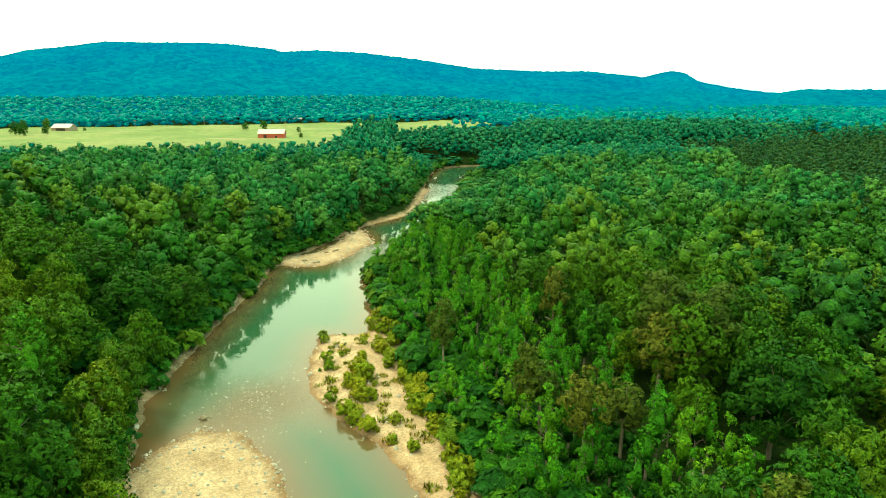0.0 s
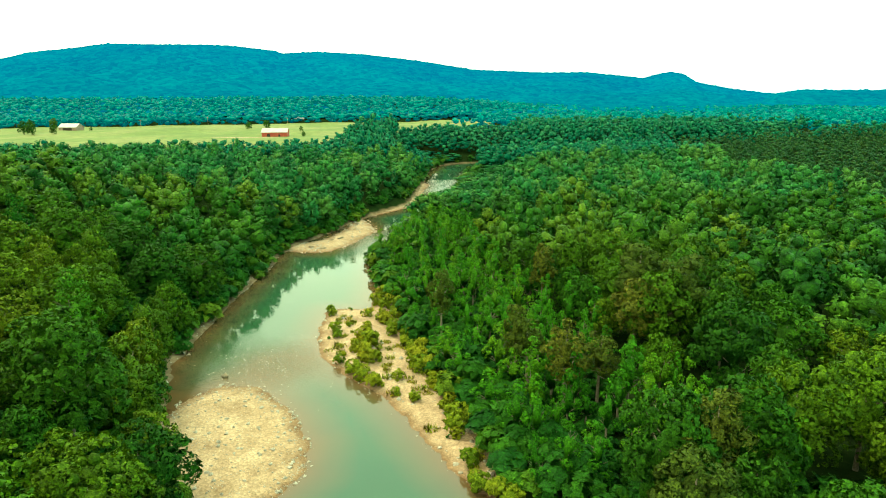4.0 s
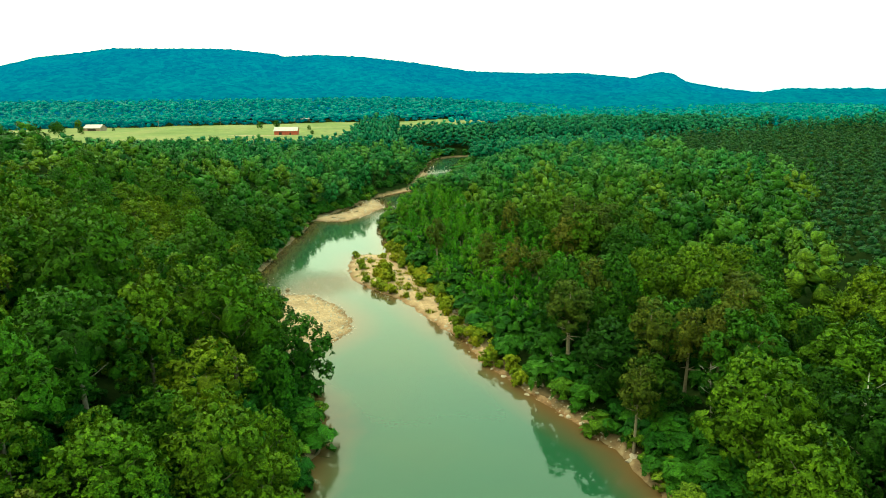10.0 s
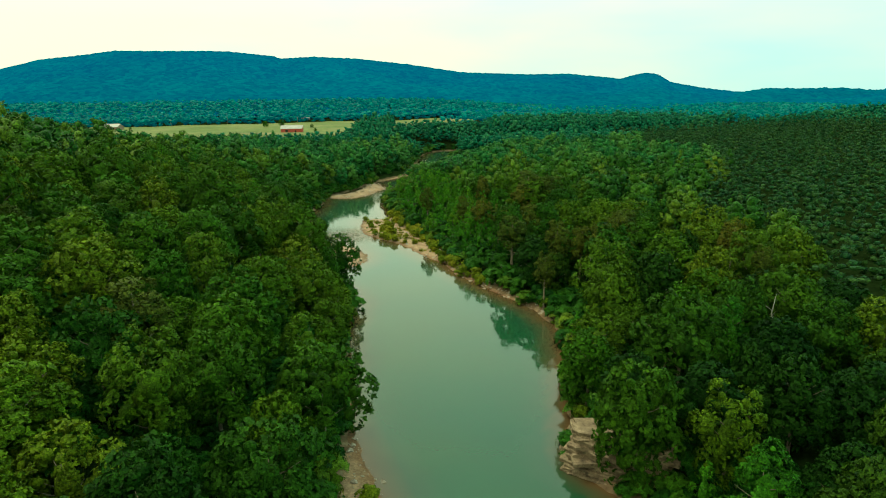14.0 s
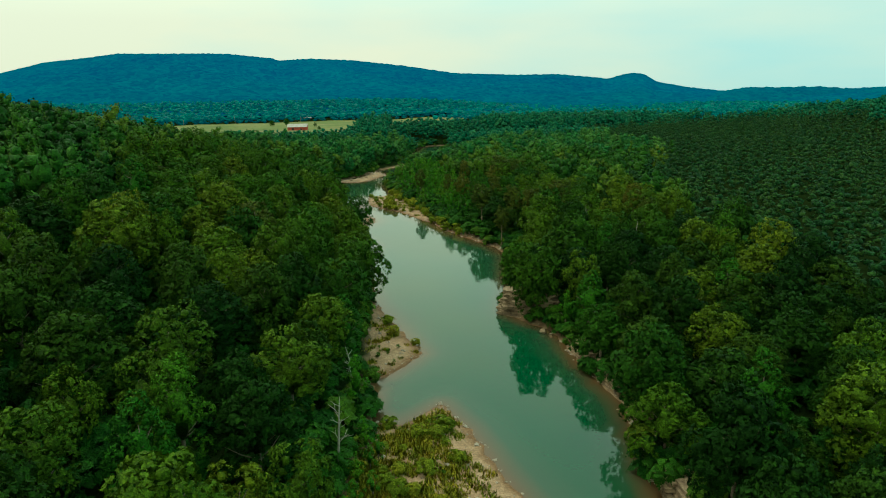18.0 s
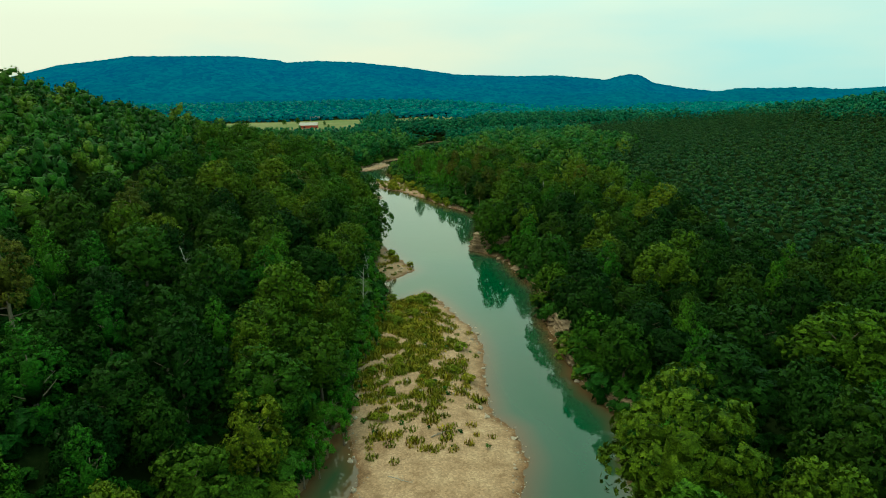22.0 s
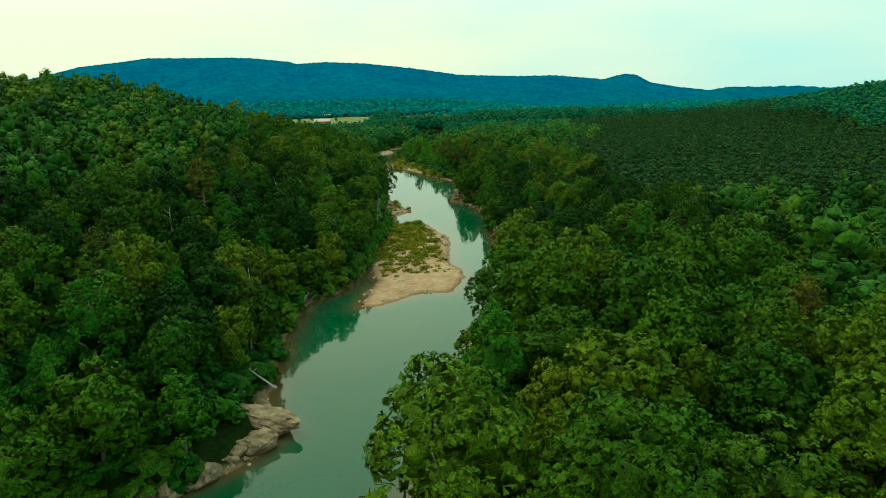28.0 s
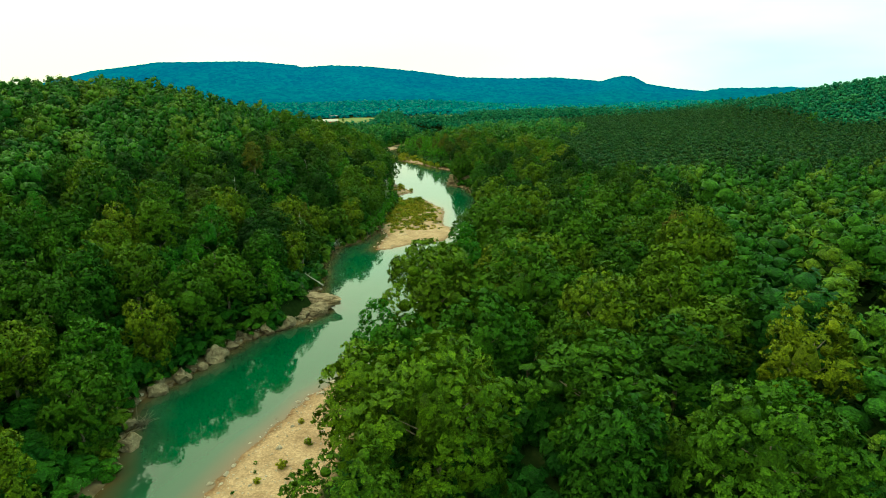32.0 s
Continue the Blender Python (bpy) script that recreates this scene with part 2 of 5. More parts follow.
M_GRAVEL = gravel_material()
M_STONE = earth("river_stone", [(0.3, (0.19, 0.15, 0.11)), (0.7, (0.42, 0.35, 0.27))], 0.9, 0.85, 0.5, 4.0, 0.08)
M_ROCK = earth("sandstone", [(0.28, (0.07, 0.048, 0.030)), (0.45, (0.19, 0.134, 0.082)), (0.75, (0.34, 0.25, 0.155))], 0.6, 0.9, 0.9, 3.0, 0.25)
M_GRASS = earth("meadow_grass", [(0.25, (0.075, 0.100, 0.020)), (0.45, (0.105, 0.130, 0.028)), (0.6, (0.150, 0.150, 0.045)), (0.75, (0.115, 0.138, 0.030))], 0.014, 0.95, 0.3, 0.12, 0.2)
M_DIRT = earth("bare_dirt", [(0.3, (0.22, 0.15, 0.08)), (0.7, (0.30, 0.22, 0.13))], 0.2, 0.95, 0.3, 2.0)


def ground_material():
    m, t, b = material("forest_floor", 0.95)
    b.inputs["Specular IOR Level"].default_value = 0.0
    g = t.nodes.new("ShaderNodeNewGeometry")
    sep = t.nodes.new("ShaderNodeSeparateXYZ")
    t.links.new(g.outputs["Position"], sep.inputs[0])
    wob = node(t, "ShaderNodeMath")
    wob.operation = "MULTIPLY_ADD"
    t.links.new(noise_tex(t, 0.25, 4), wob.inputs[0])
    wob.inputs[1].default_value = 1.6
    t.links.new(sep.outputs["Z"], wob.inputs[2])
    low = ramp(t, noise_tex(t, 0.5, 5), [(0.3, (0.09, 0.055, 0.03)), (0.55, (0.17, 0.115, 0.065)), (0.8, (0.29, 0.22, 0.135))])
    # Above the banks, the near-black floor colour holds the shade under the trees.
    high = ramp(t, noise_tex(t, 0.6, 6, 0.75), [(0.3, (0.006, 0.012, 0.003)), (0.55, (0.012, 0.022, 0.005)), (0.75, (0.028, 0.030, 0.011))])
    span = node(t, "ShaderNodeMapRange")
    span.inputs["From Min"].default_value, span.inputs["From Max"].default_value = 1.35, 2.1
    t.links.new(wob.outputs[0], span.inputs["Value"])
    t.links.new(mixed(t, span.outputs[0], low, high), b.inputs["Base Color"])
    bumped(t, b, noise_tex(t, 2.5, 5, 0.7), 0.7, 0.25)
    return m


def water_material():
    m, t, b = material("river_water", 0.04)
    b.inputs["IOR"].default_value = 1.45
    a = node(t, "ShaderNodeAttribute")
    a.attribute_name = "depth"
    drift = ramp(t, noise_tex(t, 0.03, 3), [(0.3, (0.85, 0.95, 0.95)), (0.7, (1.15, 1.05, 1.0))])
    body = ramp(t, a.outputs["Fac"], [(0.0, (0.095, 0.050, 0.020)), (0.20, (0.060, 0.054, 0.025)), (0.48, (0.018, 0.056, 0.026)), (1.0, (0.003, 0.052, 0.019))])
    t.links.new(mixed(t, 1.0, body, drift, "MULTIPLY"), b.inputs["Base Color"])
    r = node(t, "ShaderNodeAttribute")
    r.attribute_name = "riffle"
    calm, chop = noise_tex(t, 0.5, 2), noise_tex(t, 2.2, 4)
    scaled = node(t, "ShaderNodeMath")
    scaled.operation = "MULTIPLY"
    t.links.new(chop, scaled.inputs[0])
    t.links.new(r.outputs["Fac"], scaled.inputs[1])
    total = node(t, "ShaderNodeMath")
    total.operation = "MULTIPLY_ADD"
    t.links.new(calm, total.inputs[0])
    total.inputs[1].default_value = 0.12
    t.links.new(scaled.outputs[0], total.inputs[2])
    bumped(t, b, total.outputs[0], 0.35, 0.35)
    return m


def mountain_material(name, low, high, glow):
    """Wooded slopes miles away; bright haze before them is put into colour and emission."""
    m, t, b = material(name, 1.0)
    b.inputs["Specular IOR Level"].default_value = 0.0
    patch = noise_tex(t, 0.004, 6, 0.65)
    g = t.nodes.new("ShaderNodeNewGeometry")
    crowns = node(t, "ShaderNodeTexVoronoi", Scale=1.0 / 13.0, Randomness=1.0)
    t.links.new(g.outputs["Position"], crowns.inputs["Vector"])
    one = t.nodes.new("ShaderNodeSeparateColor")
    t.links.new(crowns.outputs["Color"], one.inputs[0])
    fine = mixed(t, 0.5, one.outputs[0], noise_tex(t, 0.03, 5, 0.75))
    c = mixed(t, 1.0, ramp(t, patch, [(0.35, low), (0.65, high)]), ramp(t, fine, [(0.3, (0.70, 0.74, 0.8)), (0.7, (1.3, 1.25, 1.15))]), "MULTIPLY")
    t.links.new(c, b.inputs["Base Color"])
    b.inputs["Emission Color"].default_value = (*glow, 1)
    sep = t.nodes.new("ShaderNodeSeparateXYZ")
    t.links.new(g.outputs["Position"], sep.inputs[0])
    # The added haze glow grows with distance.
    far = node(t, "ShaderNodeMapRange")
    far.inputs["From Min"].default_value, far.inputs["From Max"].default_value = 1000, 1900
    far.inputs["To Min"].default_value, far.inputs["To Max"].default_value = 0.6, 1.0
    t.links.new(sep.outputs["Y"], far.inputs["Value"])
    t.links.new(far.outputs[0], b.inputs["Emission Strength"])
    flip = node(t, "ShaderNodeMath")
    flip.operation = "SUBTRACT"
    flip.inputs[0].default_value = 1.0
    t.links.new(crowns.outputs["Distance"], flip.inputs[1])
    bumped(t, b, flip.outputs[0], 0.45, 9.0)
    return m


M_GROUND, M_WATER = ground_material(), water_material()
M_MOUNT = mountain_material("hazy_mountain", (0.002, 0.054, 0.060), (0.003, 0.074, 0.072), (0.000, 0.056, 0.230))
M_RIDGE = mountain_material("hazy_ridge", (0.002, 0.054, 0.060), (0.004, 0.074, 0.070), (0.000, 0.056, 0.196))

# ---- the lie of the land (metres; the river's surface is z = 0) ----
BANK_Y = (-700, -430, -397, -370, -349, -335, -323, -312, -301, -265, -238, -226, -209, -160, -115, -88, -52, -20, 4, 26, 39, 63, 89, 117, 165, 200, 216, 232, 255, 284, 300, 312, 322, 375, 415, 470, 508, 524, 545, 600, 690, 900)
LEFT_X = (-86, -40, -37, -46, -37, -33, -20, -15, -21, -26, -26, -17, -13, -10, -10, -12, -15, -20, -24, -23, -27, -40, -54, -64, -65, -63, -65, -61, -52, -43, -34, -27, -21, -17, -15, -13, -6, 14, 110, 300, 520, 900)
EDGE_Y = (-700, -430, -400, -375, -358, -345, -320, -290, -257, -230, -200, -183, -143, -117, -96, -76, -63, -54, -44, -12, 2, 18, 32, 46, 58, 77, 100, 130, 152, 173, 212, 275, 351, 402, 446, 490, 515, 540, 600, 690, 900)
RIGHT_X = (-56, -8, -3, 1, 3, 6, 14, 20, 29, 38, 44, 39, 38, 41, 37, 35, 25, 24, 26, 31, 33, 29, 22, 14, 9, 4, -2, -12, -18, -23, -30, -15, 3, 9, 14, 26, 60, 190, 390, 600, 980)
BARS = {
    "west": ((-57, 90), (-54, 102), (-49, 108), (-41, 107), (-32, 97), (-26, 85), (-25, 76), (-28, 70), (-33, 63), (-38, 60), (-48, 72)),
    "island": ((-24, 172), (-23, 156), (-29, 156), (-35, 155), (-35, 143), (-34, 133), (-31, 123), (-24, 113), (-14, 102), (-8, 91), (-1, 77), (4, 70), (7, 58), (13, 47), (20, 34), (26, 24), (28, 25), (17, 49), (10, 68), (5, 86), (-1, 104), (-9, 128), (-14, 150), (-19, 174)),
    "point": ((-16, -44), (-13, -53), (-7, -70), (0, -87), (-4, -94), (-8, -100), (-16, -106), (-18, -70)),
    "spit": ((-8, -119), (-4, -122), (4, -114), (9, -124), (13, -137), (17, -148), (19, -160), (18, -181), (18, -195), (22, -201), (23, -211), (20, -224), (17, -229), (10, -228), (4, -233), (-3, -240), (-9, -241), (-8, -228), (-6, -214), (-10, -202), (-14, -172), (-14, -142)),
    "east": ((0, -353), (-10, -367), (-13, -377), (-17, -388), (-20, -402), (-24, -430), (4, -430), (3, -400), (5, -375), (8, -358)),
    "ledge": ((-67, 226), (-58, 221), (-48, 221), (-41, 231), (-37, 244), (-32, 258), (-36, 272), (-42, 286), (-45, 280), (-46, 262), (-52, 243), (-62, 234)),
    "strip": ((-46, 288), (-38, 293), (-28, 306), (-19, 318), (-16, 340), (-15, 374), (-12, 398), (-15, 408), (-20, 396), (-22, 366), (-24, 336), (-34, 312), (-44, 298)),
}
MEADOW = ((-560, 560), (-330, 455), (-215, 455), (-112, 505), (-55, 620), (-10, 770), (60, 860), (75, 930), (30, 985), (-60, 950), (-130, 935), (-300, 905), (-500, 850), (-660, 760))


def smooth(a, b, v):
    s = np.clip((v - a) / (b - a), 0, 1)
    return s * s * (3 - 2 * s)


def wave(x, y, k, seed=0.0):
    """A cheap rolling noise of wavelength about 6 / k, between -1 and 1."""
    return (np.sin(k * x + 1.7 * np.sin(0.7 * k * y + seed)) + np.sin(k * 1.13 * y + 1.3 * np.sin(0.9 * k * x + 2 * seed))
            + 0.6 * np.sin(2.3 * k * (x + y) + seed) + 0.6 * np.sin(2.1 * k * (x - y) + 3 * seed)) / 3.2


def off_bank(x, y):
    """Metres from the water's edge: above 0 on land."""
    left = np.interp(y, BANK_Y, LEFT_X) - x
    right = x - np.interp(y, EDGE_Y, RIGHT_X)
    return np.maximum(left, right) + 0.9 * wave(x, y, 0.55) + 0.5 * wave(x, y, 1.3, 2.0)


def inside(poly, x, y):
    """Signed distance to a closed outline: above 0 inside."""
    x, y = np.asarray(x, float), np.asarray(y, float)
    best, odd = np.full(x.shape, 1e9), np.zeros(x.shape, bool)
    for (ax, ay), (bx, by) in zip(poly, poly[1:] + poly[:1]):
        ex, ey = bx - ax, by - ay
        s = np.clip(((x - ax) * ex + (y - ay) * ey) / (ex * ex + ey * ey), 0, 1)
        best = np.minimum(best, np.hypot(x - ax - s * ex, y - ay - s * ey))
        if ey:
            odd ^= ((ay > y) != (by > y)) & (x < ax + (y - ay) / ey * ex)
    return np.where(odd, best, -best)


RIDGE_Y = (-700, -300, -160, -90, 0, 50, 130, 215, 285, 420)
RIDGE_Z = (48, 45, 47, 54, 57, 57, 45, 36, 15, 5)


def height(x, y):
    x, y = np.asarray(x, float), np.asarray(y, float)
    d = off_bank(x, y)
    land = np.where(d < 0, np.maximum(-1.8, 0.28 * d), 4.2 * (1 - np.exp(-np.maximum(d, 0) / 9.0)))
    west = np.interp(y, BANK_Y, LEFT_X) - x
    hill = np.interp(y, RIDGE_Y, RIDGE_Z) * np.clip((west - 4) / 190, 0, 1) ** 0.8 * (1 - 0.35 * smooth(240, 520, west))
    east = x - np.interp(y, EDGE_Y, RIGHT_X)
    valley = 6.0 * smooth(500, 580, y) * smooth(15, 90, d) + 1.5 * smooth(30, 200, east)
    foot = 24 * smooth(930, 1300, y) * smooth(350, -100, x)
    right_hill = 48 * np.exp(-(((x - 640) / 205) ** 2) - ((y - 364) / 232) ** 2)
    roll = 1.2 * wave(x, y, 0.03) * smooth(20, 90, d)
    bluff = 3.6 * np.exp(-(((x - 35) / 10) ** 2) - ((y + 56) / 10) ** 2) * smooth(4, 8, east)
    return bluff + land + hill + valley + right_hill + foot + roll


def linked_mesh(name, verts, faces, mat, smooth_faces=True):
    """A mesh out of arrays; faces all have the same number of corners."""
    me = bpy.data.meshes.new(name)
    verts, faces = np.asarray(verts, np.float32), np.asarray(faces, np.int32)
    n, k = faces.shape
    me.vertices.add(len(verts))
    me.vertices.foreach_set("co", verts.ravel())
    me.loops.add(n * k)
    me.loops.foreach_set("vertex_index", faces.ravel())
    me.polygons.add(n)
    me.polygons.foreach_set("loop_start", np.arange(0, n * k, k, dtype=np.int32))
    me.polygons.foreach_set("use_smooth", np.full(n, smooth_faces))
    me.materials.append(mat)
    me.update(calc_edges=True)
    return me


def grid_mesh(name, xs, ys, z, mat):
    """xs, ys and z are 2D arrays of one shape."""
    r, c = xs.shape
    i = np.arange(r * c).reshape(r, c)
    faces = np.stack([i[:-1, :-1], i[:-1, 1:], i[1:, 1:], i[1:, :-1]], -1).reshape(-1, 4)
    return linked_mesh(name, np.stack([xs, ys, z], -1).reshape(-1, 3), faces, mat)


def vector_attribute(me, name, values):
    a = me.attributes.new(name, "FLOAT_VECTOR", "POINT")
    a.data.foreach_set("vector", np.asarray(values, np.float32).ravel())


def float_attribute(me, name, values):
    a = me.attributes.new(name, "FLOAT", "POINT")
    a.data.foreach_set("value", np.asarray(values, np.float32).ravel())


# ---- ground, river, bars, meadow ----
gx = np.r_[-4600, -3200, -2200, np.arange(-1500, -320, 60), np.arange(-320, -96, 8), np.arange(-96, 84, 2.0), np.arange(84, 320, 8), np.arange(320, 1500, 60), 2200, 3200, 4600]
gy = np.r_[-4600, -2500, -1500, np.arange(-900, -440, 30), np.arange(-440, 240, 3.0), np.arange(240, 640, 6.0), np.arange(640, 1600, 40), 2200, 3200, 4600]
GX, GY = np.meshgrid(gx, gy)
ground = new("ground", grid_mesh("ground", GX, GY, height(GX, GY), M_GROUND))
tagged(ground, "brown forest floor, darkened for tree shade, sloping to muddy river banks", "ground", kind="structure")

ry = np.arange(-560, 680, 2.0)
rs = np.linspace(-0.12, 1.12, 40)
RL, RR = np.interp(ry, BANK_Y, LEFT_X)[:, None], np.interp(ry, EDGE_Y, RIGHT_X)[:, None]
RX, RY = RL + (RR - RL) * rs[None, :], np.repeat(ry[:, None], len(rs), 1)
deep = -off_bank(RX, RY)
for outline in BARS.values():
    deep = np.minimum(deep, -inside(outline, RX, RY))
water_mesh = grid_mesh("river", RX, RY, np.zeros_like(RX), M_WATER)
south = 1 - 0.45 * smooth(-120, 60, RY) - 0.1 * smooth(60, 160, RY)
riff = np.exp(-(((RX + 40) / 13) ** 2) - ((RY - 118) / 14) ** 2) + np.exp(-((RY - 395) / 22) ** 2) + 0.6 * np.exp(-(((RX + 25) / 18) ** 2) - ((RY - 235) / 16) ** 2)
shoal = np.exp(-(((RX + 40) / 11) ** 2) - ((RY - 117) / 13) ** 2)
float_attribute(water_mesh, "depth", np.clip(deep / 10, 0, 1) * south * (1 - 0.8 * np.clip(1.3 * shoal, 0, 1)))
float_attribute(water_mesh, "riffle", np.clip(1.6 * riff, 0, 1.6))
tagged(new("river", water_mesh), "calm milky green river with mirror reflections", "river", kind="structure")

BAR_LABELS = {
    "west": "pale rounded gravel bar at the river's edge", "island": "long gravel bar with yellow-green shrubs",
    "point": "small brown gravel point below trees", "spit": "broad tan gravel spit with weeds on its crest",
    "east": "stony tan gravel bar below trees", "ledge": "pale flat rock and gravel ledge along the bank", "strip": "narrow tan gravel strip below trees",
}
BAR_TOP = {"west": 0.9, "island": 1.1, "point": 0.8, "spit": 1.2, "east": 1.1, "ledge": 0.8, "strip": 0.7}


def bar_height(key, x, y):
    e = inside(BARS[key], x, y) + 0.7 * wave(x, y, 0.8, 1.0) + 0.35 * wave(x, y, 2.1, 4.0)
    top = BAR_TOP[key]
    return np.where(e < 0, np.maximum(-0.6, 0.16 * e), top * (1 - np.exp(-np.maximum(e, 0) / 5.0))) + 0.06 * wave(x, y, 1.9, 3.0) * (e > 0.5)


for key, outline in BARS.items():
    ox, oy = np.array(outline).T
    bx, by = np.meshgrid(np.arange(ox.min() - 4, ox.max() + 4, 0.8), np.arange(oy.min() - 4, oy.max() + 4, 0.8))
    e = inside(outline, bx, by)
    me = grid_mesh("gravel_bar", bx, by, bar_height(key, bx, by), M_GRAVEL)
    keep = (e > -3.2).ravel()
    bm = bmesh.new()
    bm.from_mesh(me)
    bm.verts.ensure_lookup_table()
    bmesh.ops.delete(bm, geom=[v for v, k in zip(bm.verts, keep) if not k], context="VERTS")
    bm.to_mesh(me)
    bm.free()
    tagged(new("gravel_bar", me), BAR_LABELS[key], "gravel bar", kind="structure")

mx, my = np.meshgrid(np.arange(-660, 130, 10), np.arange(500, 1030, 10))
me = grid_mesh("meadow", mx, my, height(mx, my) + 1.0, M_GRASS)
keep = (inside(MEADOW, mx, my) > -4).ravel()
bm = bmesh.new()
bm.from_mesh(me)
bm.verts.ensure_lookup_table()
bmesh.ops.delete(bm, geom=[v for v, k in zip(bm.verts, keep) if not k], context="VERTS")
bm.to_mesh(me)
bm.free()
tagged(new("meadow", me), "pale yellow-green mown hay meadow between woods", "field", kind="structure")

# ---- mountains ----
CREST_X = (-3000, -2200, -1722, -1535, -1420, -1230, -965, -796, -616, -600, -467, -282, -96, 111, 361, 527, 736, 787, 841, 881, 940, 1074, 1212, 1391, 1639, 2400, 3000)
CREST_Z = (90, 110, 155, 194, 204, 224, 220, 216, 196, 187, 193, 182, 160, 129, 118, 118, 97, 111, 118, 111, 80, 57, 41, 36, 38, 60, 60)


def mountain(name, xs, ys, fn, mat, label):
    X, Y = np.meshgrid(xs, ys)
    tagged(new(name, grid_mesh(name, X, Y, fn(X, Y), mat)), label, "mountain", kind="structure")


def crest(X, Y):
    top = np.interp(X * 2618 / (Y + 200), CREST_X, CREST_Z)
    rise = smooth(1020, 2400, Y + 60 * wave(X, Y, 0.006) * smooth(2400, 2100, Y)) ** 0.9
    trees = 2.0 * wave(X, Y, 0.11) + 2.4 * wave(X, Y, 0.23, 1.0) + 2.6 * wave(X, Y, 0.41, 5.0)
    return 24 + (top - 24) * rise + (12 * wave(X, Y, 0.012, 2.0) - 6) * rise * (1 - rise) * 4 + trees - 60 * smooth(2450, 2800, Y)


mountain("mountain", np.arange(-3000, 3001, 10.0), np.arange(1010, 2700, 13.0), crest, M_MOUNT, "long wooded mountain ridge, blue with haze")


def spur(X, Y):
    trees = 4.0 * wave(X, Y, 0.11, 3.0) + 3.0 * wave(X, Y, 0.27, 1.0)
    top = np.interp(X * 2150 / (Y + 200), (500, 860, 990, 1070, 1200, 1330, 1400, 1470, 1700, 2400), (0, 20, 42, 54, 52, 52, 46, 40, 60, 80))
    return top * smooth(1150, 1950, Y) ** 0.8 + trees - 60 * smooth(2000, 2300, Y)


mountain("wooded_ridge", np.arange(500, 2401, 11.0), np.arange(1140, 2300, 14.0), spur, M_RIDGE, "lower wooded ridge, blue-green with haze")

# ---- leaves, crowns and trunks ----
rng = np.random.default_rng(7)


def unit(v):
    return v / np.maximum(np.linalg.norm(v, axis=-1, keepdims=True), 1e-6)


def leaf_faces(at, way, size, g, long=1.3):
    """Leaf clumps as folded kites at the places, facing roughly the given ways."""
    n = len(at)
    way = unit(way + g.normal(0, 0.3, (n, 3)))
    u = unit(np.cross(way, g.normal(0, 1, (n, 3))))
    v = np.cross(way, u)
    s = (size * g.uniform(0.6, 1.3, n))[:, None]
    verts = np.stack([at - u * s * long * 0.5, at + v * s * 0.42 + way * s * 0.16, at + u * s * long * 0.5, at - v * s * 0.42 + way * s * 0.1], 1).reshape(-1, 3)
    return verts, np.arange(4 * n).reshape(n, 4)[:, ::-1]


def bush_points(g, radius, low, top, n):
    """Places and facings of leaf clumps on the lobes of a bush."""
    mid, half = (low + top) / 2, (top - low) / 2
    lobes = 17
    w = unit(g.normal(0, 1, (lobes, 3)) + (0, 0, 0.8))
    c = np.stack([w[:, 0] * radius * 0.62, w[:, 1] * radius * 0.62, mid - half * 0.15 + w[:, 2] * half * 0.85], 1)
    r = (radius * g.uniform(0.28, 0.46, lobes))[:, None] * (1, 1, 0.85)
    each = 8 if n > 300 else 1
    m = max(n // each, 4) * 3
    pick = g.integers(0, lobes, m)
    d = unit(g.normal(0, 1, (m, 3)) + (0, 0, 0.3))
    at = c[pick] + d * r[pick] * g.uniform(0.86, 1.08, (m, 1))
    gap = np.linalg.norm((at[:, None] - c[None]) / r[None], axis=2)
    gap[np.arange(m), pick] = 9
    ok = np.nonzero((gap.min(1) > 0.88) & ((d[:, 2] > -0.45) | (g.random(m) < 0.25)))[0][: max(n // each, 4)]
    at, d = at[ok], unit(d[ok] + (0, 0, 0.3))
    if each > 1:  # every place becomes a small domed tuft
        tuft = radius * 0.17 * g.uniform(0.75, 1.35, (len(at), 1, 1))
        e = unit(g.normal(0, 1, (len(at), each, 3)) + 0.9 * d[:, None])
        at = (at[:, None] + e * tuft * (1, 1, 0.75)).reshape(-1, 3)
        d = unit(e * 0.7 + d[:, None] * 0.6 + (0, 0, 0.25)).reshape(-1, 3)
    return at, d, c, r


def blob(c, r, g, rings=4, sides=7):
    """A small lumpy closed body, for the twiggy inside of a crown."""
    v = [(0, 0, 1)]
    for i in range(1, rings):
        p = math.pi * i / rings
        for j in range(sides):
            a = 2 * math.pi * (j + 0.5 * (i % 2)) / sides
            v.append((math.sin(p) * math.cos(a), math.sin(p) * math.sin(a), math.cos(p)))
    v.append((0, 0, -1))
    v = np.array(v) * g.uniform(0.8, 1.15, (len(v), 1)) * r + c
    f = []
    for j in range(sides):
        k = (j + 1) % sides
        f.append((0, 1 + j, 1 + k, 1 + k))
        for i in range(rings - 2):
            f.append((1 + i * sides + j, 1 + (i + 1) * sides + j, 1 + (i + 1) * sides + k, 1 + i * sides + k))
        f.append((1 + (rings - 2) * sides + j, len(v) - 1, 1 + (rings - 2) * sides + k, 1 + (rings - 2) * sides + k))
    return v, f


